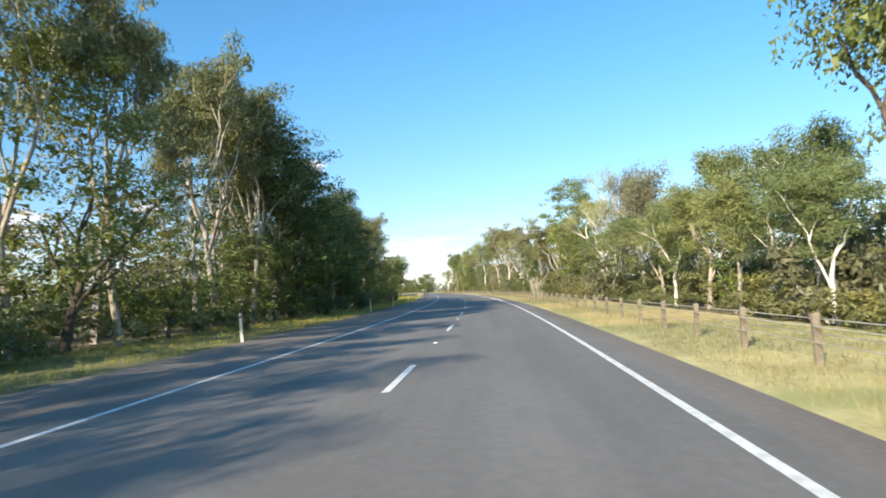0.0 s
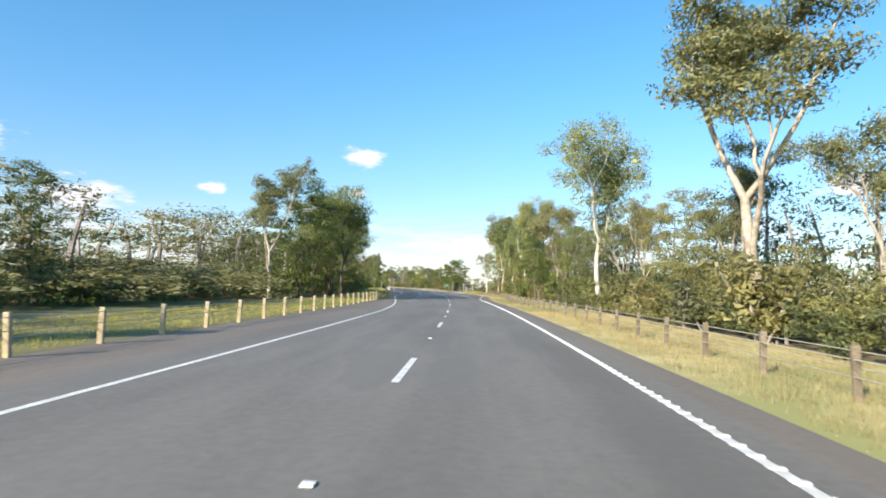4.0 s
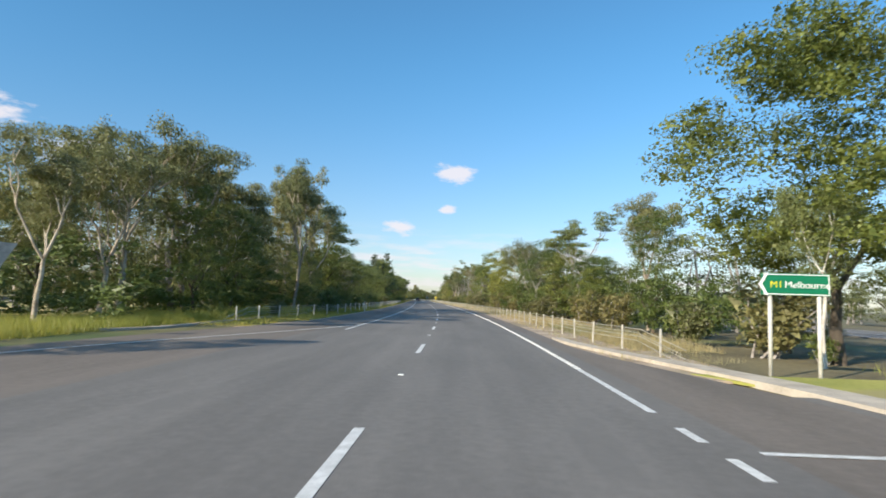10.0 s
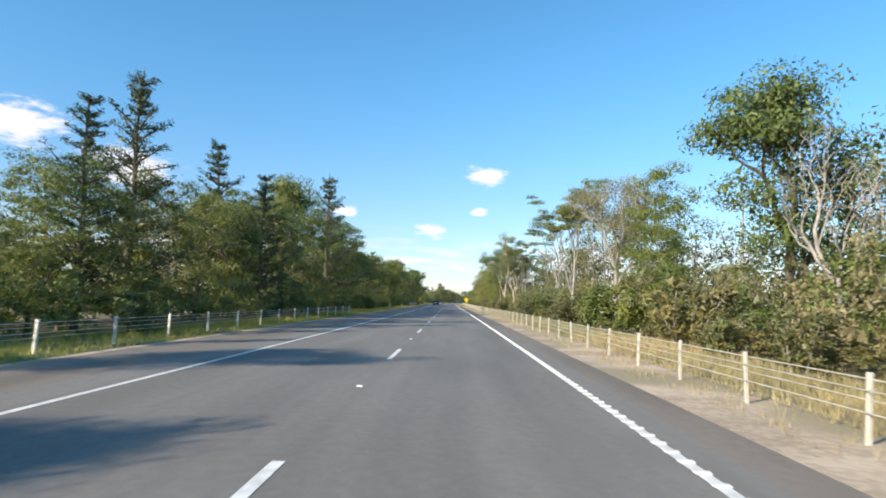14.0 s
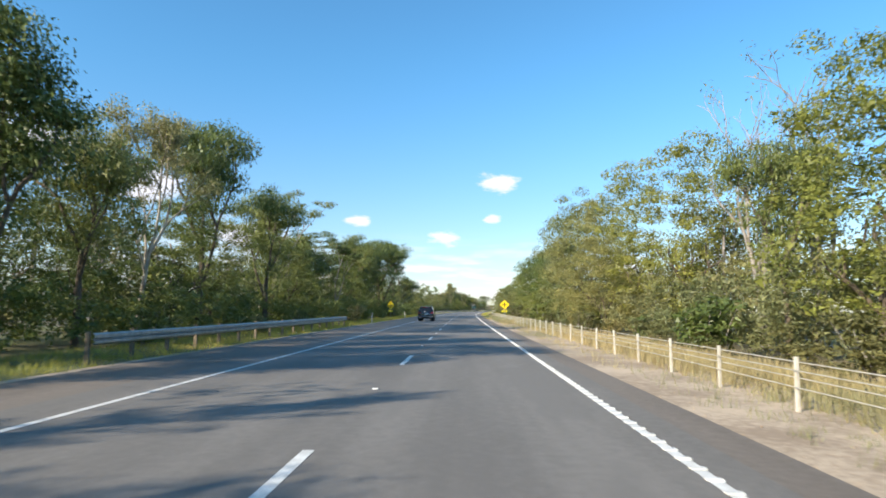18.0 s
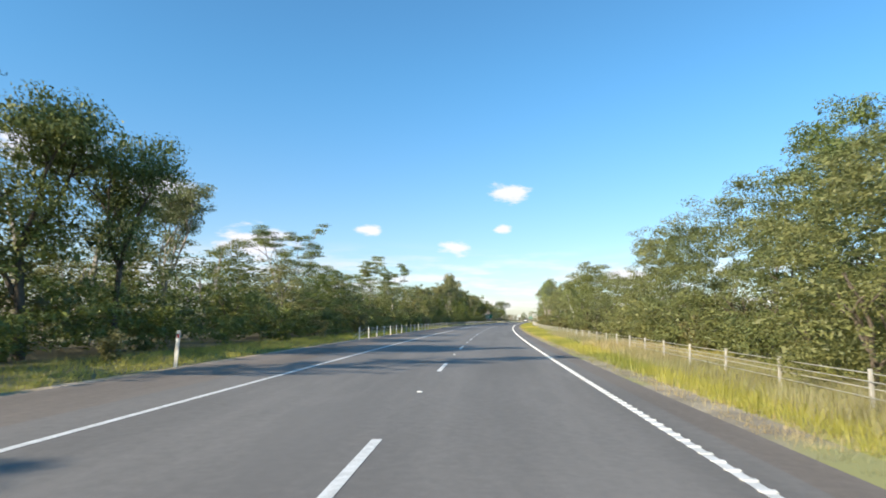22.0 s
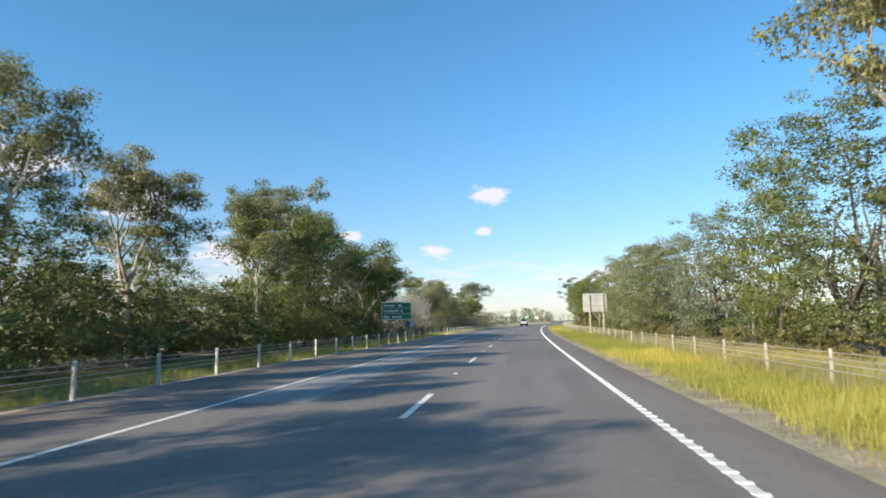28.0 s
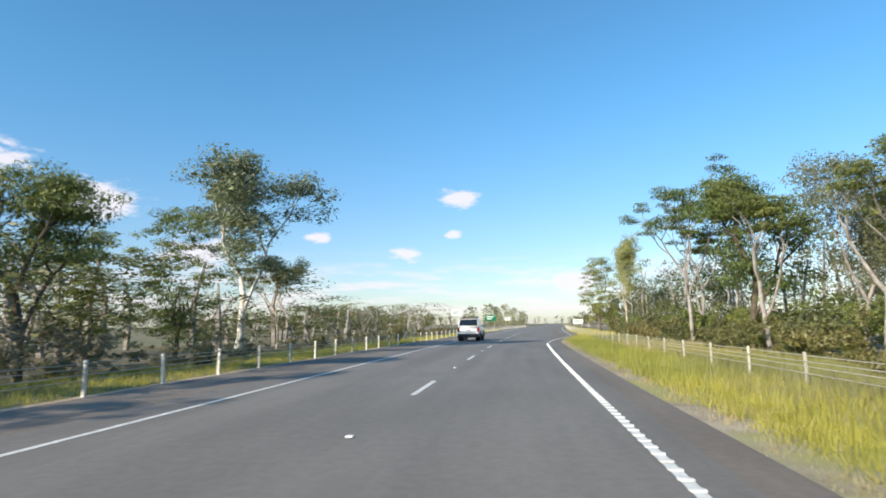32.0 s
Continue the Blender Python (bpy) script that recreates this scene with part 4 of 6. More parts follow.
plant('gum', 121, 11, 14.5)
plant('gum', 143, 12, 16.0)
plant('tallgum', 168, 12, 15.8)
plant('dry', 184, 14, 7.5)
plant('gum', 197, 14, 12.9)
# right verge, 200 to 300 m
plant('wattle', 200, 12, 10.5)
plant('tallgum', 213, 14, 16.3)
plant('tallgum', 222, 12, 10.4)
plant('tallgum', 230, 14, 15.4)
plant('gum', 233, 12, 16.0)
plant('tallgum', 237, 12, 14.6)
plant('greygum', 262, 13, 10.2, 1.0)
# right verge, 300 to 400 m
plant('layered', 323, 29, 4.6)
plant('wattle', 326, 12, 6.9)
plant('round', 330, 32, 5.6)
plant('golden', 338, 11.5, 4.4)
plant('wattle', 342, 13, 5.6)
plant('dry', 355, 12, 7.1)
plant('dry', 366, 12, 9.4)
plant('wattle', 372, 12, 9.1)
plant('gum', 376, 13, 9.5)
plant('gum', 380, 12, 9.9)
plant('wattle', 390, 13, 5.3)
# right verge, 400 to 500 m
plant('golden', 402, 13, 9.3)
plant('golden', 406, 13, 11.5)
plant('wattle', 418, 12, 11.6)
plant('golden', 450, 14, 10.3)
plant('dry', 456, 13, 10.8)
plant('sparse', 462, 11, 11.3)
plant('sparse', 485, 14, 14.1)
# right verge, 500 to 600 m
plant('sparse', 508, 13, 10.7)
plant('gum', 513, 12, 9.6, 1.1)
plant('gum', 522, 13, 11.8, 1.15)
plant('gum', 530, 12, 14.9)
plant('layered', 540, 12, 13.0)
plant('golden', 549, 12, 9.0)
plant('bare', 555, 14, 11.2, 0.8)
plant('layered', 554, 12.5, 7.6)
plant('golden', 566, 14, 11.2)
plant('golden', 574, 13, 11.6)
plant('dome', 579, 11.5, 7.8)
plant('dome', 584, 12.2, 10.8, 0.85)
plant('dome', 588, 12.6, 12.8, 0.8)
plant('dry', 597, 12, 9.4)
# right verge, 600 to 700 m
plant('golden', 609, 12, 6.8)
plant('sparse', 614, 13, 7.6)
plant('wattle', 619, 13, 8.9)
plant('layered', 630, 14, 11.5)
plant('wattle', 642, 13, 5.9)
plant('dome', 645, 11, 5.1)
plant('golden', 657, 13, 7.3)
plant('dome', 665, 9, 5.3)
plant('wattle', 672, 13, 8.9)
plant('wattle', 676, 14, 9.4)
plant('dome', 684, 11, 7.2)
plant('dome', 695, 12, 5.2, 1.1)
# right verge, 700 to 800 m
plant('dome', 706, 12, 5.8, 1.1)
plant('dome', 712, 13, 6.2, 1.1)
plant('dome', 716, 11, 7.7, 1.1)
plant('dome', 740, 12, 6.5, 1.1)
plant('gum', 751, 13, 5.3)
plant('gum', 756, 14, 6.4)
plant('gum', 768, 12, 6.2)
plant('wattle', 779, 14, 7.3)
plant('wattle', 785, 13, 7.1)
plant('gum', 789, 13, 6.8)
# right verge, 800 to 900 m
plant('tallgum', 803, 13, 9.6)
plant('tallgum', 814, 12, 11.2)
plant('tallgum', 833, 12, 14.3)
plant('gum', 845, 13, 14.5)
plant('gum', 796, 13.5, 7.4)
plant('greygum', 809, 13, 10.4)
plant('gum', 820, 13.5, 11.6)
plant('gum', 827, 13, 11.8)
plant('gum', 838, 13.5, 12.5)
plant('dome', 850, 13, 9.6)
plant('golden', 857, 13.5, 9.4)
plant('greydome', 865, 13, 8.0)
plant('greydome', 888, 13, 8.6)
plant('dome', 899, 13.5, 8.2)
plant('dome', 874, 11, 7.2)
plant('greydome', 878, 13, 8.2)
plant('greydome', 881, 12, 8.0)
plant('golden', 894, 12, 7.9)
# right verge, 900 to 1000 m
plant('bare', 908, 14, 4.7)
plant('gum', 912, 12, 4.9)
plant('gum', 927, 13, 6.9)
plant('globe', 937, 12.2, 9.2, 1.05)
plant('wattle', 947, 14, 11.2)
plant('sparse', 951, 12, 9.4)
plant('sparse', 959, 11, 5.4)
plant('dry', 964, 13, 7.1)
plant('dry', 967, 14, 6.6)
plant('layered', 975, 13, 9.1)
plant('sparse', 982, 12, 10.9)
# right verge, 1000 to 1100 m
plant('tallgum', 1007, 12, 10.6)
plant('golden', 1037, 12, 11.4)
# single trees that stand out
for s, u, h in ((47, -13, 11.6), (57, -12.5, 12.4), (66, -13, 12.0), (70, -12, 11.4)):
    plant("gum", s, u, h, 1.25)
for kind, s, u, h in (("round", 53.5, -12.8, 10.2), ("wattle", 59.5, -12.3, 10.6), ("round", 45, -13.2, 10.8)):
    plant(kind, s, u, h, 1.2)
for s, h in ((513, 9.0), (519, 9.6), (506, 9.0)):
    plant("layered", s, -13.2, h, 1.1)
for s, u, h in ((216, 13.0, 14.0), (226, 12.6, 13.5), (240, 13.4, 14.5)):
    plant("tallgum", s, u, h, 1.15)
for s, u, h in ((124, 13, 6.5), (131, 12.8, 8.0), (138, 13.4, 7.2), (146, 12.8, 8.4), (153, 13.2, 7.4), (160, 13, 8.2), (166, 13.4, 7.0), (173, 13, 8.2)):
    plant("dome" if int(s) % 2 else "gum", s, u, h, 0.9)
for s, u, h in ((211, 12.6, 8.5), (219, 13.4, 9.5), (228, 13.2, 9.8), (235, 13.0, 10.4), (241, 12.6, 9.0)):
    plant("dome", s, u, h, 0.7)
plant("golden", 384, 11.2, 4.7, 1.7)
plant("golden", 379, 11.8, 4.3, 1.6)
plant("layered", 435, 13.0, 10.0, 1.1)
plant("bare", 431, 12.0, 7.4, 1.3)
plant("golden", 446, 12, 7.0)
for s, u, h in ((618, 13.2, 9.0), (625.5, 12.8, 9.8), (633, 12.4, 8.8)):
    plant("round", s, u, h, 1.0)
plant("golden", 608, 11.2, 3.9, 1.6)
plant("golden", 611.5, 11.6, 3.7, 1.5)
plant("dome", 593, 12.0, 12.0, 0.8)
plant("dome", 575, 11.2, 6.2)
plant("wattle", 722, 11.6, 5.0, 1.3)
plant("umbrella", 724, 12.4, 8.2, 0.9)
plant("tallgum", 734, 11.5, 6.9, 1.2)
for s, u, h in ((893, -12.5, 5.2), (898, -13, 6.4), (901, -12, 5.0), (908, -13.2, 6.2), (911, -12.3, 5.4)):
    plant("bare", s, u, h, 1.2)
for s, u, h in ((924, -12.8, 8.4), (929, -13.6, 9.0)):
    plant("dome", s, u, h, 0.75)
plant("dry", 917, -13, 6.4, 1.3)
plant("greydome", 937, -13.5, 7.2, 1.1)
for s, u, h in ((17, 10.8, 4.6), (19.5, 11.2, 5.2), (22.5, 10.7, 5.4), (28, 11.4, 6.2), (31, 11.0, 5.6), (34.5, 11.6, 6.6), (43, 11.2, 6.0), (46.5, 11.8, 6.8)):
    plant("tallgum", s, u, h, 1.15)
plant("globe", 310, 11.7, 10.8, 1.1)
plant("dome", 314, 12.6, 5.2, 0.8)
plant("tallgum", 309, 10.6, 5.0, 0.9)
plant("dry", 97, 10.4, 10.8)
plant("sparse", 345, 12.2, 9.6, 1.2)
plant("wattle", 350, 12.3, 7.4, 1.25)
plant("round", 354, 12.0, 8.3)
plant("round", 340, 12.5, 5.4, 1.2)
plant("round", 193, -14.5, 11.0, 0.8)
plant("gum", 171, -15.5, 12.5, 1.2)
plant("wattle", 176, -14.5, 12.0, 1.2)
for s, u, h in ((350, -60, 16), (366, -64, 17), (380, -58, 15)):
    plant("round", s, u, h)
for s, u, h in ((312, -22, 7.6), (316, -20, 8.8), (321, -19, 9.4), (327, -18, 10.2), (333, -17, 10.2), (340, -16.5, 10.2), (347, -16, 9.6)):
    plant("dome", s, u, h, 0.85)
for s, u, h in ((1150, -24, 8), (1165, -19, 9), (1180, -15, 9.5), (1195, -20, 9), (1215, -14, 9), (1240, -12, 8)):
    plant("dome", s, u, h)
plant("dome", 358, 50, 7.1, 1.7)


def understorey(kinds, s0, s1, u, low, high, pace):
    """Shorter dense trees that close the gaps between the tall trunks."""
    own = random.Random(int(s0))
    s, i = s0, 0
    while s <= s1:
        plant(kinds[i % len(kinds)], s, u + own.uniform(-0.8, 0.8), low + (high - low) * (s - s0) / max(1, s1 - s0) * own.uniform(0.92, 1.06), 1.1)
        HEIGHTS.pop()
        s, i = s + pace * own.uniform(0.8, 1.2), i + 1


understorey(("round", "wattle"), 70, 108, -14, 7.6, 7.4, 10)
understorey(("round", "wattle"), 38, 46, -12.5, 13.6, 13.6, 6)
understorey(("wattle", "dry", "round"), 186, 228, 14, 9.0, 7.5, 6)
understorey(("dome", "round"), 184, 232, -17, 6.4, 5.8, 7)
understorey(("round", "dome", "wattle"), 338, 392, -14, 6.4, 7.4, 7)
understorey(("round", "wattle"), 545, 640, -13.5, 7.0, 8.2, 6)
understorey(("dome", "wattle"), 676, 775, -13.5, 5.6, 7.0, 8)
for s, u, h in ((667, 11, 6.6), (671, 11, 6.8), (676, 11, 7.0), (683, 11.5, 7.2), (690, 12, 7.3)):
    plant("dome", s, u, h, 0.9)
plant("bare", 557, 13, 11.0, 0.8)
plant("pine", 442, -13.8, 12.5)
plant("pine", 456, -15.3, 12.5)
plant("pine", 667, -15.5, 12.5)
plant("round", 932, 10.6, 7.8)
plant("greygum", 977, -14, 11.4, 1.7)
for s, h in ((474, 10), (490, 9), (497, 10), (503, 9)):
    plant("wattle", s, -13.5, h)
plant("round", 936, -19, 10)
plant("sparse", 985, 13.5, 9.0, 1.1)
plant("sparse", 951, 10, 10.1, 1.1)
for s, h in ((31, 14.5), (36, 15), (40, 13.5)):
    plant("gum", s, -13.0, h, 1.2)
plant("gum", 329.6, 13, 8.6)
for s, u, h in ((255, -20, 9.0), (261, -21, 10.0), (266.5, -22, 9.5)):
    plant("round", s, u, h, 1.1)
for s, u, h in ((253, -24.5, 14), (258, -20.5, 16), (259, -25, 14.5), (264.5, -21.5, 16.5), (267, -25, 15.5)):
    plant("gum", s, u, h, 1.3)
for s, u, h in ((322, -15.5, 10.0), (328, -15, 10.8), (335, -15, 10.4), (341, -15.5, 10.2), (352, -66, 15), (372, -60, 15), (338, -58, 13)):
    plant("gum" if u > -20 else "round", s, u, h, 1.25)
plant("sparse", 972, 12.6, 8.0, 1.3)
for s, u, h in ((918, 13.5, 5.6), (923, 12.4, 5.5), (911, 13.2, 4.9)):
    plant("dry", s, u, h, 1.2)
for s, u, h in ((762, 13, 7.4), (759.5, 14.5, 6.6), (765.5, 13.6, 6.3)):
    plant("gum", s, u, h, 1.1)
for i, s in enumerate(list(range(24, 100, 8)) + list(range(758, 888, 7))):
    plant("round" if i % 3 else "wattle", s + chance.uniform(-2, 2), -11.6 - (i % 3) * 0.7, chance.uniform(4.6, 6.6) if s < 700 else chance.uniform(5.2, 7.8))
for (kind, variant), where in PLACES.items():
    name, label, _ = TREES[kind]
    wood, crown = tree_meshes(kind, 100 * variant + len(kind))
    first = thing(name, Matrix(), label, "tree", "roadside trees")
    part("trunk", wood, None, first)
    part("crown", crown, None, first)
    for m in where[1:]:
        copy_thing(first, m)
    first.matrix_basis = where[0]


# ---- woods behind the front row, one joined mass for each stretch ----
def woods(s0, s1, u0, u1, height, seed, count, density=640):
    rng, nr = random.Random(seed), np.random.default_rng(seed)
    v, f, tips, spreads = [], [], [], []
    for _ in range(count):
        s, u, h = rng.uniform(s0, s1), rng.uniform(u0, u1), height * rng.uniform(0.6, 1.05)
        base = spot(s, u, -0.1)
        tube(v, f, [base, base + Vector((rng.uniform(-.3, .3), rng.uniform(-.3, .3), h * 0.5)), base + Vector((rng.uniform(-.6, .6), rng.uniform(-.6, .6), h * 0.85))], [0.14, 0.10, 0.04], 5)
        for _ in range(16):
            a, r, z = rng.uniform(0, 6.28), rng.uniform(0, 0.26) * h, rng.uniform(0.18, 0.93) * h
            tips.append(base + Vector((math.cos(a) * r, math.sin(a) * r, z)))
            spreads.append([h * 0.11, h * 0.11, h * 0.075])
    lv, lf = leaf_cloud(nr, tips, spreads, max(6, density // 16), 0.38, 0.17, 0.3)
    whole = tagged(new("woods", mesh_of("woods", v, f, M["greybark"])), "mixed eucalypt woodland behind the front trees", "woods", kind="stuff")
    leaf = new("woods_foliage", mesh_of("woods_foliage", lv, lf, M["woods"]))
    leaf.parent = whole


def thicket_mesh(seed):
    """Thirty-five metres of woodland, eight metres deep and ten high, lying along y."""
    rng, nr = random.Random(seed), np.random.default_rng(seed)
    v, f, tips, spreads = [], [], [], []
    for i in range(22):
        base, h = Vector((rng.uniform(-4, 4), -17.5 + 35 * (i + rng.random()) / 22, -0.1)), 10 * rng.uniform(0.6, 1.05)
        tube(v, f, [base, base + Vector((rng.uniform(-.3, .3), rng.uniform(-.3, .3), h * 0.5)), base + Vector((rng.uniform(-.6, .6), rng.uniform(-.6, .6), h * 0.85))], [0.14, 0.10, 0.04], 5)
        lobes = [(base + Vector((rng.uniform(-.2, .2) * h, rng.uniform(-.2, .2) * h, rng.uniform(0.16, 0.88) * h)), h * 0.11) for _ in range(9)]
        a, b = knots(rng, lobes, 3, 0.07 * h, 0.13 * h, 0.65)
        tips, spreads = tips + a, spreads + b
    lv, lf = leaf_cloud(nr, tips, spreads, 28, 0.22, 0.10, 0.3, core=10)
    return mesh_of("stems", v, f, M["greybark"]), mesh_of("woods_foliage", lv, lf, M["woods"])


THICKETS = [thicket_mesh(380 + i) for i in range(5)]


def thicket(s0, u0, u1, height, seed):
    rng = random.Random(seed)
    flip = 180 * rng.randrange(2)
    m = stand(s0 + 17.5, (u0 + u1) / 2, 0, flip, ((u1 - u0) / 8, 1.04, height / 10))
    whole = thing("woods", m, "mixed eucalypt woodland behind the front trees", "woods", kind="stuff")
    for nm, me in zip(("stems", "woods_foliage"), THICKETS[rng.randrange(5)]):
        part(nm, me, None, whole)


def local_height(s, sign):
    near = [h for a, u, h in HEIGHTS if u * sign > 0 and abs(a - s) < 25]
    tall = 0.86 if sign > 0 else 0.85
    return min(13.0, tall * sum(near) / len(near)) if near else 5.0


OPEN_LEFT, OPEN_RIGHT = ((262, 312),), ((232, 312), (728, 752), (925, 940))
seed = 400
for s0 in range(-30, 1040, 35):
    for sign, gaps in ((-1, OPEN_LEFT), (1, OPEN_RIGHT)):
        seed += 1
        if any(a < s0 + 17 < b for a, b in gaps):
            continue
        u0, u1 = ((14.5, 22) if sign > 0 else ((-28, -14.5) if not 80 < s0 < 165 else (-38, -22)))
        thicket(s0, u0, u1, max(3.5, local_height(s0 + 17, sign)), seed)
for s0 in range(1040, 1500, 60):
    for u0, u1 in ((-60, -24), (14, 23)):
        seed += 1
        woods(s0, s0 + 60, u0, u1, 6.5, seed, 9, 260)
for s0, u0, u1, h in ((318, -90, -64, 11), (380, -90, -60, 11), (250, -130, -95, 9), (300, -150, -95, 12), (360, -170, -100, 12), (430, -150, -80, 11), (260, 70, 120, 6), (320, 60, 110, 7), (330, 45, 60, 5), (400, 50, 90, 8), (480, 60, 110, 8), (760, 120, 240, 9), (860, 100, 220, 9),
                      (1200, -160, -60, 9), (1350, -120, 60, 8), (1500, -220, -60, 11), (1560, 30, 200, 9), (1050, -130, -50, 7)):
    seed += 1
    woods(s0, s0 + 90, u0, u1, h, seed, 26, 300)


# ---- shrubs at the edge of the woods ----
def shrub_mesh(seed, leaf_mat, tall):
    rng, nr = random.Random(seed), np.random.default_rng(seed)
    v, f, tips, spreads = [], [], [], []
    for i in range(9):
        a, lean = rng.uniform(0, 6.28), rng.uniform(0.15, 0.75)
        points, radii, d = limb(rng, Vector((rng.uniform(-.3, .3), rng.uniform(-.3, .3), -0.05)), Vector((math.cos(a) * lean, math.sin(a) * lean, 1)), tall * rng.uniform(0.55, 0.95), 0.035, 0.01, 0.2, 0.08, 3)
        tube(v, f, points, radii, 4)
        tips += points[1:]
        spreads += [[0.34 * tall / 2, 0.34 * tall / 2, 0.30 * tall / 2]] * 3
    lv, lf = leaf_cloud(nr, tips, spreads, 52, 0.21, 0.07, -0.2)
    return mesh_of("woody_base", v, f, M["greybark"]), mesh_of("foliage", lv, lf, leaf_mat)


SHRUBS = []
for i, (leaf_mat, label) in enumerate((("wattle", "low dense green roadside shrub"), ("heath", "low olive-brown heath shrub"), ("gum", "low olive gum regrowth shrub"), ("dry", "low dry twiggy shrub"), ("dense", "low dark green shrub"))):
    SHRUBS.append((shrub_mesh(900 + i, M[leaf_mat], 2.0), label, []))


def hedge(s0, s1, u0, u1, low, high, gap, kinds):
    """Single shrubs beside the road."""
    s = s0
    while s < s1:
        k = chance.uniform(low, high) / 2.0
        w = k * chance.uniform(0.9, 1.35)
        SHRUBS[chance.choice(kinds)][2].append(Matrix.LocRotScale(spot(s, chance.uniform(u0, u1), -0.06), Euler((0, 0, chance.uniform(0, 6.28))), (w, w, k)))
        s += gap * chance.uniform(0.9, 1.95)


def scrub_mesh(seed, leaf_mat, tall):
    """Twelve metres of scrub along y, three deep, of that height."""
    rng, nr = random.Random(seed), np.random.default_rng(seed)
    tips, spreads = [], []
    for i in range(13):
        h = tall * rng.choice((rng.uniform(0.35, 0.7), rng.uniform(0.7, 1.0)))
        base = Vector((rng.uniform(-1.3, 1.3), -6 + 12 * (i + rng.random()) / 13, 0))
        out = min(0.42 * h, 1.1)
        lobes = [(base + Vector((rng.uniform(-out, out), rng.uniform(-out, out), rng.uniform(0.10, 0.76) * h)), min(0.16 * h, 0.45)) for _ in range(5 if tall < 3 else 8)]
        a, b = knots(rng, lobes, 4, min(0.10 * h, 0.28), min(0.21 * h, 0.55), 0.8)
        tips, spreads = tips + a, spreads + b
    v, f = leaf_cloud(nr, tips, spreads, 13, 0.17, 0.07, -0.1, core=8, rough=0.075)
    return mesh_of("scrub", v, f, M[leaf_mat])


SCRUB = {}


def undergrowth(s0, s1, u0, u1, low, high, gap, leaf_mat, seed):
    """Scrub that nobody could count, one mass for each stretch."""
    rng = random.Random(seed)
    whole = thing("undergrowth", Matrix(), "dense shaded scrub at the foot of the trees", "undergrowth", kind="stuff")
    count = max(1, round((s1 - s0) / (11.0 if gap < 1.3 else 13.5)))
    pace = (s1 - s0) / count
    for i in range(count):
        tall = 2.2 if high < 3.2 else 4.8
        key = (leaf_mat, rng.randrange(3), tall)
        if key not in SCRUB:
            SCRUB[key] = scrub_mesh(600 + len(SCRUB), leaf_mat, tall)
        h = (0.35 * low + 0.65 * high) * rng.uniform(0.85, 1.1) / tall
        ob = new("scrub", SCRUB[key])
        ob.parent = whole
        ob.matrix_basis = stand(s0 + pace * (i + 0.5), (u0 + u1) / 2, -0.04, 180 * rng.randrange(2), (max(0.6, (u1 - u0) / 3), pace / 12, h))
    return whole


# left: shade-loving scrub in front of and between the trunks
undergrowth(-40, 95, -15, -11.5, 2.0, 5.0, 1.7, "wattle", 700)
undergrowth(-40, 95, -12.5, -10.5, 1.0, 2.4, 2.0, "gum", 701)
undergrowth(95, 172, -23, -18, 2.0, 4.4, 1.6, "gum", 702)
undergrowth(95, 172, -19, -16, 1.2, 2.6, 2.2, "wattle", 703)
undergrowth(172, 258, -19, -15, 2.4, 6.5, 1.2, "dense", 704)
undergrowth(172, 262, -26, -18, 2.0, 5.0, 2.0, "wattle", 705)
undergrowth(314, 345, -19, -13, 2.6, 5.4, 0.9, "wattle", 706)
undergrowth(345, 470, -13, -10.5, 1.8, 4.6, 1.5, "dense", 707)
undergrowth(470, 690, -13, -10.5, 1.8, 4.6, 1.5, "wattle", 708)
undergrowth(690, 880, -12.5, -10, 1.8, 4.4, 1.2, "dense", 709)
undergrowth(880, 960, -12, -10, 0.8, 1.8, 1.6, "dry", 710)
undergrowth(960, 1050, -12, -9.8, 0.7, 1.7, 1.6, "dry", 711)
undergrowth(345, 690, -16, -13, 3.0, 6.0, 2.4, "wattle", 712)
undergrowth(690, 880, -16, -13, 3.0, 5.5, 2.4, "dense", 713)
undergrowth(-10, 50, 12.6, 14.8, 1.8, 3.8, 1.9, "tangum", 713)
undergrowth(50, 175, 11.5, 14.5, 2.2, 5.2, 1.9, "gum", 714)
undergrowth(175, 235, 13, 16, 2.0, 5.0, 1.9, "gum", 715)
undergrowth(315, 460, 11, 14, 2.2, 5.0, 1.6, "wattle", 716)
undergrowth(460, 660, 11, 14, 2.2, 5.2, 1.6, "gum", 717)
undergrowth(660, 722, 12.5, 15, 2.2, 4.6, 1.6, "gum", 718)
undergrowth(690, 738, 10, 13, 0.8, 1.7, 0.9, "rust", 719)
undergrowth(744, 800, 11.5, 15, 1.2, 3.0, 1.5, "heath", 720)
undergrowth(748, 785, 13, 16, 2.0, 4.0, 2.0, "wattle", 721)
undergrowth(775, 820, 13, 16, 2.2, 4.6, 1.8, "gum", 722)
undergrowth(820, 902, 14, 17, 2.0, 4.4, 2.0, "dense", 723)
undergrowth(952, 1040, 14, 17, 2.0, 4.4, 2.0, "dense", 773)
undergrowth(345, 660, 9.2, 11.2, 0.7, 1.7, 1.5, "heath", 724)
undergrowth(830, 880, 10.6, 12.6, 0.9, 2.0, 1.6, "heath", 725)
undergrowth(-5, 175, 9.6, 11.5, 0.8, 1.9, 1.8, "gum", 726)
undergrowth(735, 830, 9.6, 11.8, 0.8, 1.9, 0.6, "rust", 727)
undergrowth(738, 775, 12, 15, 2.4, 5.0, 0.8, "wattle", 728)
undergrowth(786, 806, 9.6, 12.5, 2.4, 4.0, 0.5, "rust", 729)
undergrowth(335, 400, -58, -50, 3.0, 7.0, 1.2, "dense", 760)
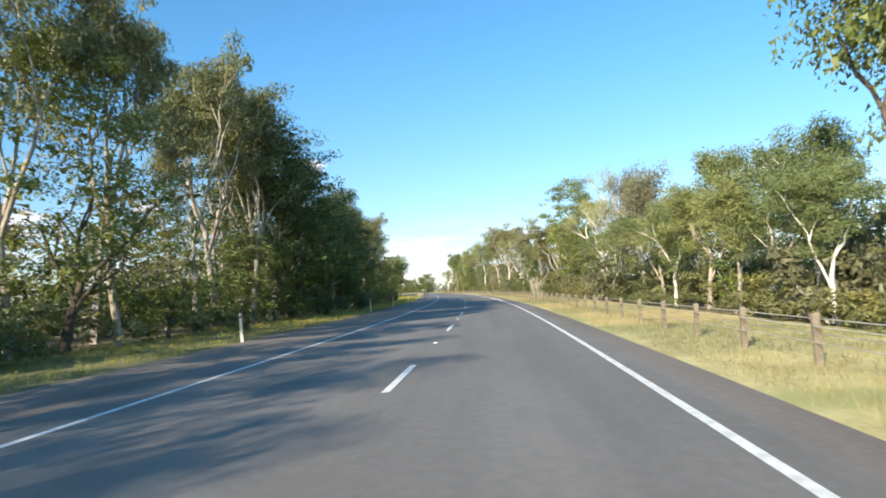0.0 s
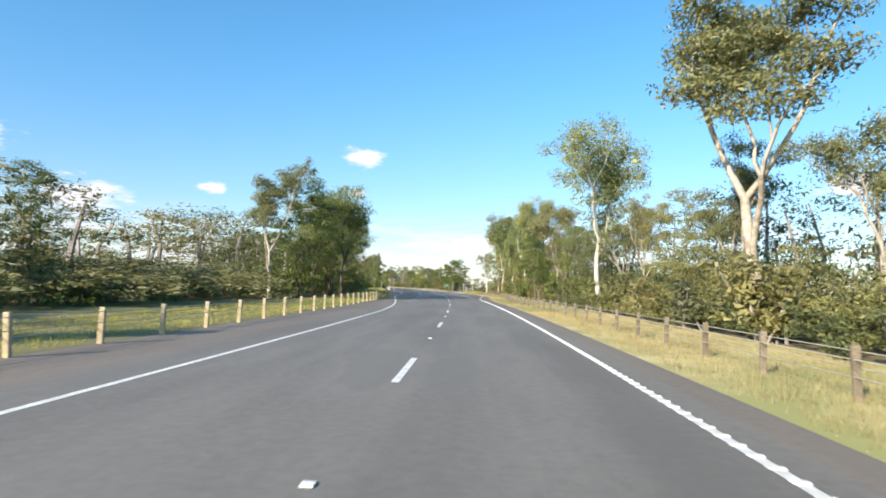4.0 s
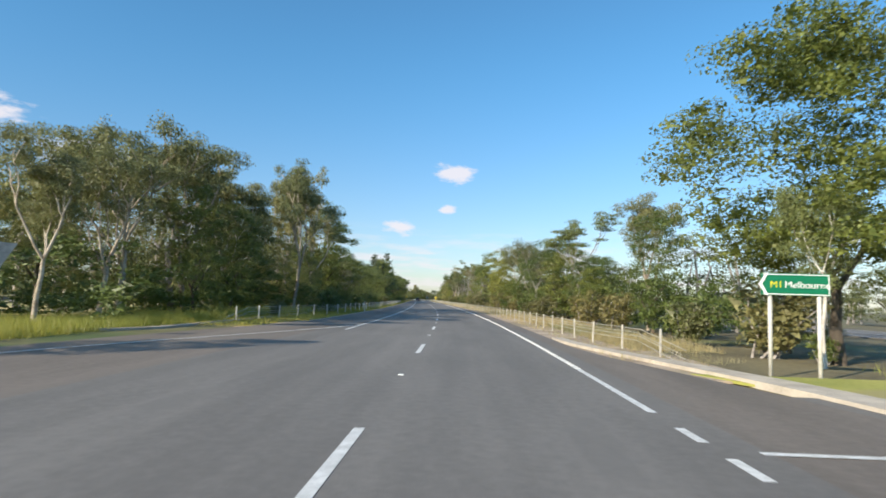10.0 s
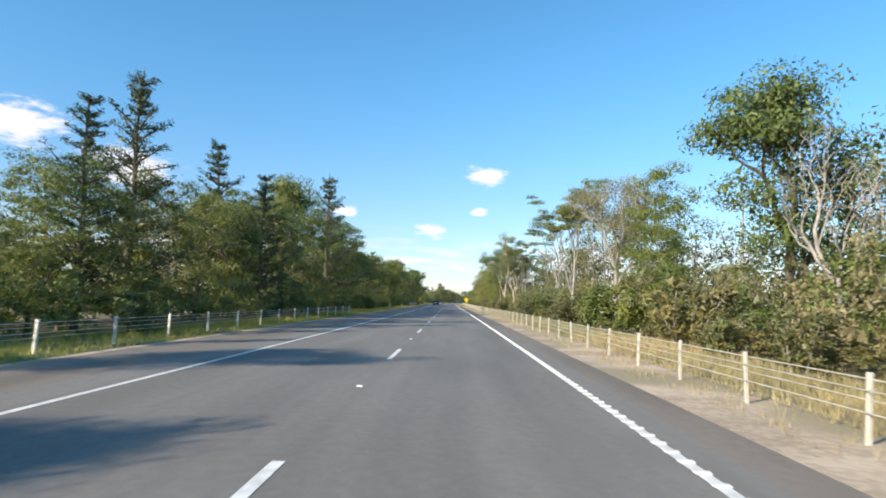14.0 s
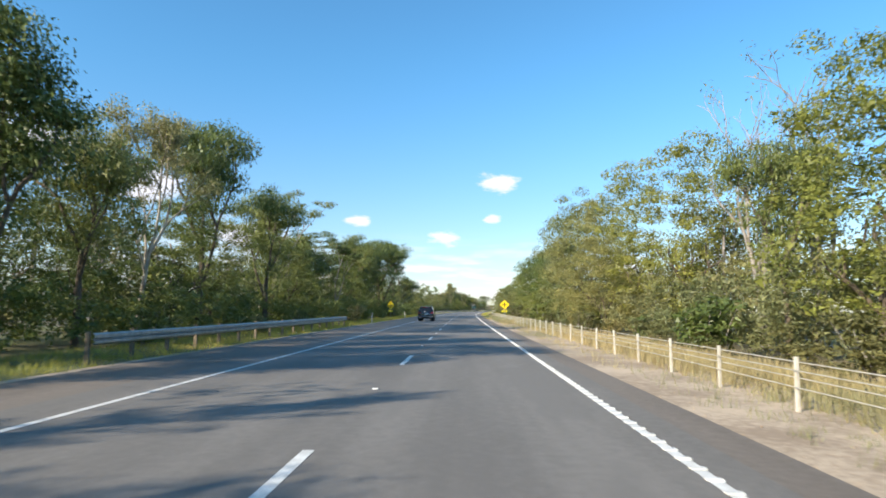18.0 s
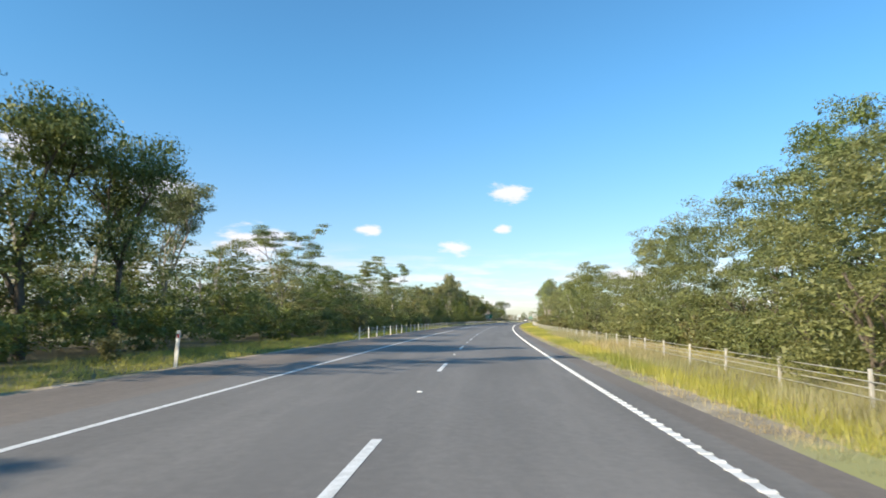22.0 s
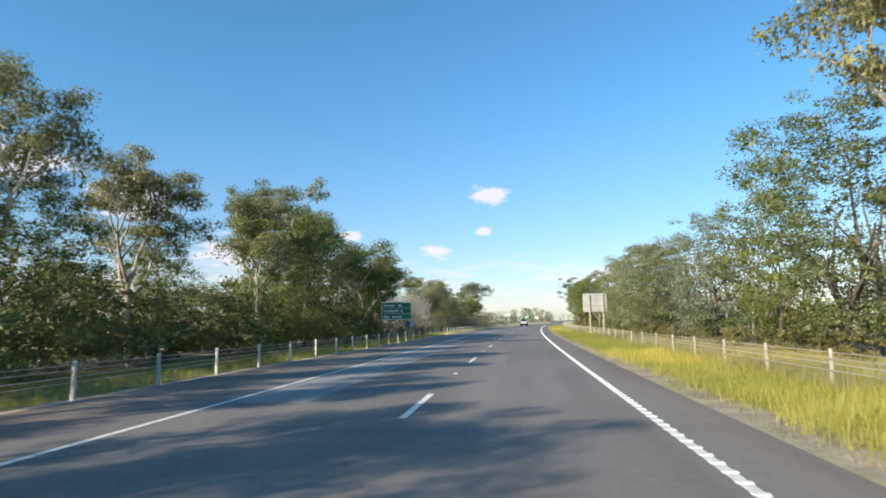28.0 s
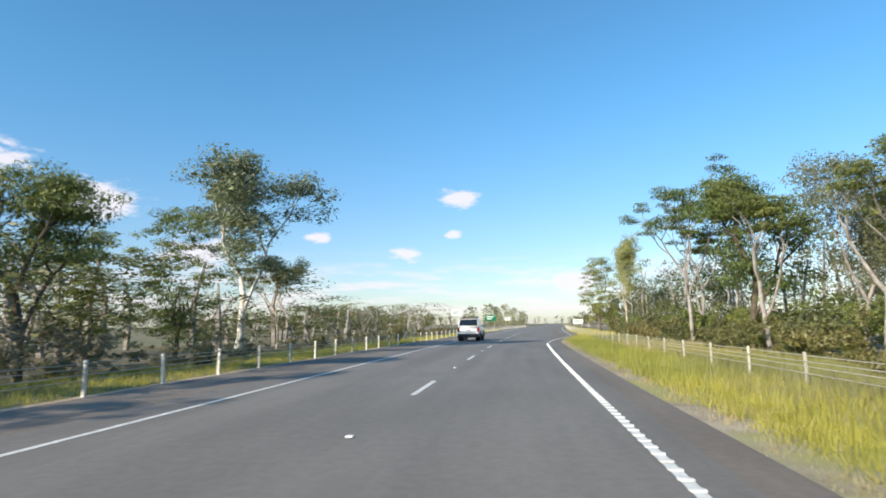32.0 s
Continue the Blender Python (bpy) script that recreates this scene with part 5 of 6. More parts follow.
undergrowth(310, 318, -24, -18, 2.5, 4.6, 0.3, "wattle", 761)
undergrowth(175, 242, 11.5, 15.5, 1.4, 3.1, 0.8, "heath", 762)
undergrowth(-10, 175, 13, 16.5, 3.0, 6.5, 1.6, "gum", 763)
undergrowth(258, 279, 13, 18, 0.8, 1.7, 1.3, "gum", 767)
undergrowth(912, 952, 12.5, 15, 1.0, 2.3, 1.3, "heath", 764)
undergrowth(958, 1010, 10.8, 13.5, 1.2, 2.8, 1.0, "heath", 765)
undergrowth(962, 1000, 13, 15, 2.2, 4.2, 1.3, "wattle", 766)
undergrowth(626, 660, 9.5, 12.5, 1.2, 3.2, 0.8, "wattle", 764)
undergrowth(655, 700, 10.0, 14, 2.0, 5.0, 0.8, "olive", 765)
undergrowth(586, 640, 10.5, 14, 3.0, 6.0, 0.6, "wattle", 766)
undergrowth(345, 586, 12.5, 15.5, 3.0, 6.5, 1.2, "gum", 767)
undergrowth(225, 250, -23, -16.5, 3.0, 8.0, 0.8, "dense", 768)
undergrowth(248, 274, -29, -24, 3.0, 8.0, 0.8, "dense", 784)
undergrowth(-5, 175, 10.5, 13, 1.5, 3.6, 1.3, "olive", 769)
undergrowth(345, 690, -19, -14.5, 2.0, 4.2, 0.9, "woods", 770)
undergrowth(690, 880, -18, -12, 2.0, 5.5, 0.9, "woods", 771)
undergrowth(-30, 172, -24, -15, 2.0, 4.5, 1.1, "woods", 772)
undergrowth(424, 442, 10.2, 12.6, 3.0, 5.4, 0.9, "dry", 780)
undergrowth(888, 962, -14, -11, 2.0, 4.2, 0.9, "mauve", 781)
undergrowth(922, 952, 11.5, 14, 1.8, 3.1, 0.9, "olive", 782)
undergrowth(210, 242, 12.2, 14.5, 3.0, 6.0, 0.9, "olive", 783)
hedge(0, 95, -10.6, -9.4, 0.7, 1.6, 9, (0, 2, 4))
hedge(330, 690, -10.4, -9.2, 0.9, 2.0, 9, (0, 4, 2))
hedge(690, 1040, -9.9, -8.6, 0.8, 1.8, 9, (3, 1, 2, 0))
# right: sunlit scrub in the median
hedge(-5, 60, 9.5, 12.5, 1.6, 3.6, 3.6, (2, 3, 2, 0))
hedge(60, 175, 9.5, 11.8, 1.2, 3.0, 4.4, (2, 3, 0))
hedge(175, 235, 10.5, 13, 1.2, 2.8, 4.4, (2, 0, 3))
hedge(232, 282, 11.5, 20, 0.9, 2.0, 2.2, (1, 2, 0))
hedge(296, 312, 11, 20, 0.8, 1.8, 1.6, (0, 2, 1))
hedge(312, 345, 9.5, 13, 1.2, 2.6, 3.4, (0, 2, 1))
hedge(345, 460, 8.8, 11, 1.3, 2.8, 3.2, (1, 1, 2, 0))
hedge(460, 660, 8.8, 11.2, 1.2, 2.6, 3.6, (1, 2, 0))
hedge(660, 815, 10.5, 13.5, 1.3, 2.6, 2.4, (1, 1, 2))
hedge(815, 1040, 12.5, 14.5, 1.2, 2.4, 4.2, (1, 2, 0))
for (wood, leaf), label, where in SHRUBS:
    first = thing("shrub", Matrix(), label, "shrub", "roadside shrubs")
    part("woody_base", wood, None, first)
    part("foliage", leaf, None, first)
    for m in where[1:]:
        copy_thing(first, m)
    first.matrix_basis = where[0]


# ---- grass ----
def grass_tile(seed, long, wide, count, tall, material):
    nr = np.random.default_rng(seed)
    clump = np.stack([nr.uniform(-wide / 2, wide / 2, count), nr.uniform(-long / 2, long / 2, count), np.full(count, -0.04)], 1)
    base = np.repeat(clump, 6, axis=0)
    total = len(base)
    base[:, :2] += nr.normal(scale=0.06 + 0.1 * tall, size=(total, 2))
    high = tall * nr.uniform(0.35, 1.1, total) * np.repeat(nr.uniform(0.6, 1.1, count), 6)
    a = nr.uniform(0, 6.28, total)
    side = np.stack([np.cos(a), np.sin(a), 0 * a], 1) * (0.004 + 0.008 * tall)
    lean = np.repeat(nr.normal(scale=0.16, size=(count, 2)), 6, axis=0) + nr.normal(scale=0.22, size=(total, 2))
    tip = base + np.concatenate([lean * high[:, None], high[:, None]], 1)
    verts = np.stack([base - side, base + side, tip], 1).reshape(-1, 3)
    return mesh_of("blades", verts, np.arange(total * 3).reshape(-1, 3), M[material])


def grass(name, label, s0, s1, lo, hi, per_metre, tall, material, seed):
    """A strip of grass, laid in lengths of about eight metres."""
    at = lambda edge, s: edge(s) if callable(edge) else edge
    whole = thing(name, Matrix(), label, "grass", kind="stuff")
    pieces = max(1, round((s1 - s0) / 8))
    long = (s1 - s0) / pieces
    wide = at(hi, (s0 + s1) / 2) - at(lo, (s0 + s1) / 2)
    tiles = [grass_tile(1000 + 10 * seed + k, long, wide, int(long * per_metre), tall, material) for k in range(min(4, pieces))]
    rng = random.Random(seed)
    for i in range(pieces):
        s = s0 + long * (i + 0.5)
        ob = new("blades", tiles[rng.randrange(len(tiles))])
        ob.parent = whole
        ob.matrix_basis = stand(s, (at(lo, s) + at(hi, s)) / 2, 0, 0, ((at(hi, s) - at(lo, s)) / wide, 1, rng.uniform(0.85, 1.15)))
    return whole


grass("dry_grass", "short dry yellow grass on the verge", -5, 262, lambda s: seal_right(s) + 0.3, lambda s: seal_right(s) + 5.0, 150, 0.20, "strawblade", 1)
grass("dry_grass", "dry weeds on the island", 264, 285, 9, 20, 120, 0.5, "blade", 2)
grass("dry_grass", "dry tufts below the barrier", 308, 612, 5.2, 8.6, 26, 0.2, "strawblade", 3)
grass("straw_grass", "dry straw-coloured grass in the clearing", 885, 965, 6.4, 16, 320, 0.34, "strawblade", 12)
grass("straw_grass", "tall straw-coloured grass behind the barrier", 312, 640, 6.5, 9.4, 90, 0.42, "strawblade", 10)
grass("median_grass", "straw and green grass beside the crossing", 295, 308, 10.5, 20, 90, 0.4, "blade", 8)
grass("green_grass", "tall yellow-green verge grass", 606, 1080, lambda s: seal_right(s) + 0.45 + ease(s, 600, 690, 1.2, 0.1), lambda s: ease(s, 606, 680, 9.0, 12.8), 340, 0.34, "blade", 4)
grass("dry_grass", "thin dry grass along the gritty edge", 620, 1080, lambda s: seal_right(s) + 0.15, lambda s: seal_right(s) + 1.1, 26, 0.16, "strawblade", 14)
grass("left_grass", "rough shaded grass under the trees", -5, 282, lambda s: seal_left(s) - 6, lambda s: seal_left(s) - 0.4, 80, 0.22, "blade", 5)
grass("straw_grass", "tall pale straw grass round the barrier posts", 592, 712, lambda s: ease(s, 592, 700, 5.5, 6.6), lambda s: ease(s, 592, 700, 8.6, 10.0), 230, 0.5, "strawblade", 15)
grass("straw_grass", "tall straw-coloured grass behind the barrier", 700, 1000, 7.7, 12.2, 110, 0.5, "strawblade", 9)
grass("junction_grass", "tall dry grass at the junction corner", 305, 350, -15.5, -10.8, 240, 0.6, "blade", 6)
grass("left_grass", "rough grass along the left barrier", 318, 1080, lambda s: seal_left(s) - 4.0, lambda s: seal_left(s) - 0.3, 80, 0.28, "blade", 7)


def dead_shrub(s, u, tall, seed):
    """A fan of dead pale stems, each forked once or twice."""
    rng = random.Random(seed)
    g = thing("dead_shrub", stand(s, u, -0.05, rng.uniform(0, 360)), "dead shrub of pale upright sticks in dry grass", "shrub", "dead shrubs")
    for _ in range(26):
        v, f = [], []
        a, lean = rng.uniform(0, 6.28), rng.uniform(0.05, 0.55)
        points, radii, d = limb(rng, Vector((rng.uniform(-.5, .5), rng.uniform(-.5, .5), -0.05)), Vector((math.cos(a) * lean, math.sin(a) * lean, 1)), tall * rng.uniform(0.55, 1.05), 0.026, 0.007, 0.12, 0.05, 4)
        base = tube(v, f, points, radii, 4)
        for k in (1, 2, 3):
            b = rng.uniform(0, 6.28)
            twig, thin, _ = limb(rng, points[k], d + Vector((math.cos(b) * 0.6, math.sin(b) * 0.6, 0.2)), tall * rng.uniform(0.15, 0.35), 0.012, 0.005, 0.2, 0.1, 3)
            tube(v, f, twig, thin, 3, base + 4 * k)
        part("stem", mesh_of("stem", v, f, M["deadwood"]), None, g)


for i, (s, u, tall) in enumerate(((77.0, 9.6, 2.5), (79.2, 9.9, 2.8), (81.4, 9.7, 2.6))):
    dead_shrub(s, u, tall, 50 + i)


def pebbles(s0, s1, lo, hi, per_metre, size, material, label, seed):
    """Loose stones lying at the edge of the seal."""
    nr = np.random.default_rng(seed)
    count = int((s1 - s0) * per_metre)
    s, r = nr.uniform(s0, s1, count), size * nr.uniform(0.4, 1.3, count)
    u = np.array([lo(a) for a in s]) + nr.random(count) ** 1.6 * hi
    c = spots(s, u, np.full(count, -0.03))
    corner = np.array([(1, 0, 0), (0, 1, 0), (-1, 0, 0), (0, -1, 0), (0.1, 0.1, 1)], float)
    v = c[:, None, :] + corner[None] * r[:, None, None] * nr.uniform(0.6, 1.3, (count, 5, 3))
    f = (np.arange(count)[:, None, None] * 5 + np.array([(0, 1, 4), (1, 2, 4), (2, 3, 4), (3, 0, 4)])[None]).reshape(-1, 3)
    return tagged(new("loose_stones", mesh_of("loose_stones", v.reshape(-1, 3), f, M[material])), label, "gravel", kind="stuff")


pebbles(612, 1010, lambda s: seal_right(s) - 0.35, 1.6, 16, 0.02, "grit", "loose brown stones at the edge of the shoulder", 31)
pebbles(305, 612, lambda s: seal_right(s) - 0.35, 2.6, 18, 0.017, "sand", "loose sandy stones on the verge", 32)
pebbles(-5, 262, lambda s: seal_right(s) - 0.3, 1.0, 14, 0.018, "grit", "loose brown stones at the edge of the shoulder", 33)


# ---- barriers and posts ----
def post_mesh(name, material, half, height, cap=0.0):
    bm = box((-half, half, -half * 0.75, half * 0.75, -0.15, height), bevel=half * 0.25)
    me = bpy.data.meshes.new(name)
    bm.to_mesh(me)
    bm.free()
    me.materials.append(material)
    return me


POST = {"slim": post_mesh("post", M["slimpost"], 0.028, 0.75), "light": post_mesh("post", M["post"], 0.04, 0.74), "dark": post_mesh("post", M["timber"], 0.055, 0.76), "pale": post_mesh("post", M["paletimber"], 0.058, 0.76)}


def wire_barrier(s0, s1, u, look_of, label, gap=2.7, ropes=(0.32, 0.44, 0.56, 0.67), anchors=(True, True)):
    b = thing("wire_barrier", Matrix(), label, "road barrier", "road barriers")
    s = s0
    while s <= s1:
        ob = new("post", POST[look_of])
        ob.parent = b
        ob.matrix_basis = stand(s, u(s), 0.0) @ pose(0, 0, 0, chance.uniform(-2, 2), chance.uniform(-2, 2), chance.uniform(-6, 6))
        s += gap
    along = np.arange(s0 - 1.5, s1 + 1.6, 3.0)
    for k, z in enumerate(ropes):
        v, f = [], []
        off = 0.055 if k % 2 else -0.055
        tube(v, f, [spot(a, u(a) + off, z - (0.4 if (i == 0 and anchors[0]) or (i == len(along) - 1 and anchors[1]) else 0)) for i, a in enumerate(along)], [0.009] * len(along), 5)
        part("rope", mesh_of("rope", v, f, M["wire"], smooth=True), None, b)
    return b


wire_barrier(-12, 262, lambda s: ease(s, 175, 212, 6.45, 8.35), "dark", "wire rope barrier on dark weathered posts in dry grass")
wire_barrier(310.2, 640, lambda s: ease(s, 308, 318, 6.9, 6.0) + ease(s, 500, 560, 0, 0.45), "slim", "wire rope barrier on pale tan posts in sandy gravel", anchors=(True, False))
wire_barrier(642.6, 1180, lambda s: ease(s, 640, 690, 6.45, 8.05), "slim", "wire rope barrier on slim pale posts in tall grass", 3.25, anchors=(False, True))
wire_barrier(104, 184, lambda s: -6.7 - max(0, s - 150) * 0.015, "pale", "wire barrier on pale timber posts beside a clearing", 2.55)
wire_barrier(322, 470, lambda s: ease(s, 322, 345, -9.6, -7.9), "light", "wire rope barrier on pale posts in rough grass", 3.2)
wire_barrier(690, 1180, lambda s: -6.9, "light", "wire rope barrier on white posts beside the shoulder", 2.8)


def guide_post(s, u):
    g = thing("guide_post", stand(s, u, 0, chance.uniform(-8, 8)) @ pose(0, 0, 0, chance.uniform(-3, 3), chance.uniform(-3, 3)), "slim white roadside guide post with red reflector", "guide post", "guide posts")
    part("stake", box((-0.05, 0.05, -0.015, 0.015, -0.1, 0.95), bevel=0.006), M["post"], g)
    part("reflector", box((-0.03, 0.03, -0.02, -0.0155, 0.76, 0.86)), M["red"], g, "small red reflector")


for s, u in ((20, -7.0), (45, -7.1), (57, -6.9), (75, -7.0), (92, -6.9), (190, -9.6), (218, -9.3), (248, -8.9), (268, -9.2), (350, -6.9), (500, -7.2), (523, -7.3), (590, -7.1), (620, -7.0), (648, -7.0), (668, -7.0)):
    guide_post(s, u)

# steel guard rail on the shaded side
rail = thing("guard_rail", Matrix(), "galvanised steel guard rail in the shade of the trees", "guard rail")
profile = ((-0.02, 0.42), (0.05, 0.46), (0.05, 0.52), (-0.01, 0.56), (0.05, 0.60), (0.05, 0.67), (-0.02, 0.71))
along = np.arange(548, 581, 2.0)
v = [spot(s, -7.6 + du, z) for s in along for du, z in profile]
f = [(i * 7 + k, i * 7 + k + 1, (i + 1) * 7 + k + 1, (i + 1) * 7 + k) for i in range(len(along) - 1) for k in range(6)]
beam = part("beam", mesh_of("beam", v, f, M["steel"]), None, rail)
thick = beam.modifiers.new("thickness", "SOLIDIFY")
thick.thickness = 0.006
for s in along[::1]:
    ob = new("post", POST["dark"])
    ob.parent = rail
    ob.matrix_basis = stand(s, -7.72)


# ---- signs ----
def bars(parent, name, rows, y, material):
    """Unreadable writing as plain bars: (x0, x1, z0, z1)."""
    for x0, x1, z0, z1 in rows:
        part(name, box((x0, x1, y - 0.004, y, z0, z1)), material, parent)


def words(parent, text, size, x, y, z, material):
    data = bpy.data.curves.new("lettering", "FONT")
    data.body, data.size, data.extrude = text, size, 0.002
    data.materials.append(material)
    ob = new("lettering", data)
    ob.parent = parent
    ob.matrix_basis = pose(x, y, z, 90, 0, 0)
    return ob


def two_posts(sign, x, top, material, r=0.045, y=0.05):
    for a in (-x, x):
        part("post", pipe((a, y, -0.2), (a, y, top), r), material, sign, smooth=True)


# black street board with a white arrow
g = thing("street_sign", stand(281.6, 10.35, 0, -3), "black street direction board with white arrow panel on pale posts", "road sign")
two_posts(g, 0.40, 2.40, M["post"])
b = part("board", box((-0.53, 0.53, -0.012, 0.012, 1.80, 2.44), bevel=0.008), M["black"], g)
bm = bmesh.new()
bm.faces.new([bm.verts.new((x, -0.016, z)) for x, z in ((-0.49, 2.12), (-0.34, 2.29), (-0.34, 2.24), (0.47, 2.24), (0.47, 2.00), (-0.34, 2.00), (-0.34, 1.95))])
part("arrow_panel", bm, M["white"], g, "white arrow panel")
bars(g, "writing", [(-0.29 + 0.1 * i, -0.22 + 0.1 * i, 2.04, 2.20) for i in range(7)], -0.02, M["black"])
part("rule", box((-0.50, 0.50, -0.017, -0.0125, 1.83, 1.85)), M["white"], g)

# green town board
g = thing("direction_sign", stand(306.2, 8.35, 0, -8), "green direction board with white border on two pale posts", "road sign")
two_posts(g, 0.50, 1.75, M["post"])
part("board", box((-0.70, 0.70, -0.012, 0.012, 1.72, 2.20), bevel=0.01), M["green"], g)
for x0, x1, z0, z1 in ((-0.66, 0.685, 1.735, 1.755), (-0.66, 0.685, 2.165, 2.185), (0.665, 0.685, 1.756, 2.164)):
    part("border_line", box((x0, x1, -0.017, -0.0125, z0, z1)), M["white"], g, "white border line")
bm = bmesh.new()
bm.faces.new([bm.verts.new((x, -0.016, z)) for x, z in ((-0.75, 1.96), (-0.61, 2.20), (-0.55, 2.20), (-0.67, 1.96), (-0.55, 1.72), (-0.61, 1.72))])
part("chevron", bm, M["white"], g, "white arrow end")
words(g, "M1", 0.21, -0.52, -0.016, 1.885, M["amber"])
words(g, "Melbourne", 0.21, -0.22, -0.016, 1.885, M["white"])


def diamond_sign(s, u, turn, size=1.0):
    g = thing("warning_sign", stand(s, u, 0, turn, (size, size, 0.5 + size / 2)), "yellow diamond crossroad warning sign with small plate", "road sign", "crossroad warning signs")
    part("post", pipe((0, 0.03, -0.2), (0, 0.03, 2.35), 0.035), M["steel"], g, smooth=True)
    bm = bmesh.new()
    bmesh.ops.create_cube(bm, size=1.0, matrix=Matrix.Translation((0, 0, 2.0)) @ pose(0, 0, 0, 0, 45, 0) @ Matrix.Diagonal((0.92, 0.016, 0.92, 1)))
    part("diamond", bm, M["yellow"], g)
    part("cross", box((-0.055, 0.055, -0.014, -0.009, 1.62, 2.38), (-0.38, -0.056, -0.014, -0.009, 1.945, 2.055), (0.056, 0.38, -0.014, -0.009, 1.945, 2.055)), M["black"], g, "black crossroad symbol")
    plate = part("plate", box((-0.36, 0.36, -0.012, 0.004, 1.02, 1.26), bevel=0.004), M["amber"], g, "small yellow distance plate")
    bars(plate, "writing", [(-0.26, -0.06, 1.09, 1.19), (-0.02, 0.24, 1.09, 1.19)], -0.014, M["black"])


diamond_sign(614.8, 7.0, -4)
diamond_sign(617.0, -8.7, 4, 0.78)

# back of the board for the other traffic
g = thing("sign_back", stand(884.0, 8.25, 0, 3), "pale grey back of a road sign on two timber posts", "road sign")
for a in (-0.50, 0.72):
    part("post", box((a - 0.06, a + 0.06, -0.15, -0.045, -0.2, 3.7), bevel=0.01), M["paletimber"], g)
part("panel", box((-1.08, 1.08, -0.02, 0.02, 2.12, 3.8), bevel=0.03), M["signback"], g)
for z in (2.20, 2.68, 3.16, 3.62):
    part("stiffener", box((-1.06, 1.06, -0.038, -0.021, z, z + 0.05)), M["steel"], g)

# green distance board on the shaded side
g = thing("distance_sign", stand(876.4, -8.6, -0.1, 8, (1.05, 1, 1.06)), "green distance board with white border and rules, half in tree shade", "road sign")
for a in (-0.55, 0.78):
    part("post", pipe((a, 0.08, -0.2), (a, 0.08, 2.85), 0.06), M["timber"], g, smooth=True)
part("board", box((-1.2, 1.2, -0.015, 0.015, 1.60, 3.02), bevel=0.012), M["green"], g)
for x0, x1, z0, z1 in ((-1.18, 1.18, 1.62, 1.665), (-1.18, 1.18, 2.955, 3.0), (-1.18, -1.135, 1.666, 2.954), (1.135, 1.18, 1.666, 2.954)):
    part("border_line", box((x0, x1, -0.021, -0.0155, z0, z1)), M["white"], g, "white border line")
for z in (2.10, 2.52):
    part("rule", box((-1.13, 1.13, -0.021, -0.0155, z, z + 0.025)), M["white"], g)
for z, lengths in ((2.64, (0.95, 0.30)), (2.22, (1.15, 0.2)), (1.76, (0.48, 0.75))):
    x = -1.0
    for w in lengths:
        k = x
        while k < x + w - 0.05:
            part("writing", box((k, k + 0.10, -0.022, -0.0155, z, z + 0.17)), M["white"], g)
            k += 0.15
        x += w + 0.2
# small service plate further along
g = thing("service_sign", stand(884.0, -9.0, 0, 6), "small blue and white service plate on a short post", "road sign")
part("post", pipe((0, 0.03, -0.2), (0, 0.03, 1.5), 0.035), M["steel"], g, smooth=True)
part("plate", box((-0.42, 0.42, -0.012, 0.008, 1.0, 1.45), bevel=0.008), M["blue"], g)
part("plate", box((0.0, 0.40, -0.018, -0.0125, 1.03, 1.42)), M["white"], g, "white symbol panel")

# blue board in the clearing of the median
g = thing("information_board", stand(923.5, 19.5, 0, -6), "pale blue information board with a white plate on two white posts", "road sign")
for a in (-0.1, 1.0):
    part("post", pipe((a, 0.04, -0.2), (a, 0.04, 2.5), 0.05), M["post"], g, smooth=True)
part("board", box((-1.2, 1.2, -0.015, 0.015, 2.05, 2.6), bevel=0.01), M["skyblue"], g)
part("plate", box((0.62, 1.28, -0.032, -0.016, 1.35, 2.15), bevel=0.006), M["white"], g, "white plate with plain bars")
bars(g, "writing", [(0.72, 1.18, 1.9, 2.0), (0.72, 1.1, 1.6, 1.7)], -0.033, M["black"])


def give_way(s, u, turn, height=2.1, lean=0):
    g = thing("give_way_sign", stand(s, u, 0, turn) @ pose(0, 0, 0, lean), "white triangular give way sign on a slim post", "road sign", "give way signs")
    part("post", pipe((0, 0.02, -0.2), (0, 0.02, height), 0.03), M["post"], g, smooth=True)
    bm = bmesh.new()
    face = bm.faces.new([bm.verts.new((x, 0, z)) for x, z in ((-0.42, height + 0.1), (0, height - 0.62), (0.42, height + 0.1))])
    up = bmesh.ops.extrude_face_region(bm, geom=[face])
    bmesh.ops.translate(bm, vec=(0, -0.015, 0), verts=[e for e in up["geom"] if isinstance(e, bmesh.types.BMVert)])
    bmesh.ops.recalc_face_normals(bm, faces=bm.faces[:])
    part("triangle", bm, M["steel"], g, "dull grey back of the triangle")


give_way(309.2, -11.9, 78, 2.5, 6)
give_way(294.0, -9.95, 0, 3.0)
give_way(284.6, 11.1, 10, 2.35)
give_way(311, 22.4, 4, 1.9)
g = thing("hazard_marker", stand(293.6, -9.95, 0.05, 0), "white hazard board with black diagonal stripe on the island", "road sign")
part("board", box((-0.20, 0.20, -0.012, 0.012, 0.05, 0.92), bevel=0.006), M["white"], g)
bm = bmesh.new()
bm.faces.new([bm.verts.new((x, -0.015, z)) for x, z in ((-0.17, 0.62), (0.17, 0.30), (0.17, 0.52), (-0.17, 0.84))])
part("stripe", bm, M["black"], g, "black diagonal stripe")
g = thing("stop_board", stand(317.5, 22.6, 0, 0), "red and white sign beyond the median", "road sign")
part("post", pipe((0, 0.02, -0.2), (0, 0.02, 0.9), 0.03), M["post"], g)
part("board", box((-0.45, 0.45, -0.012, 0.01, 0.65, 1.75), bevel=0.005), M["red"], g)
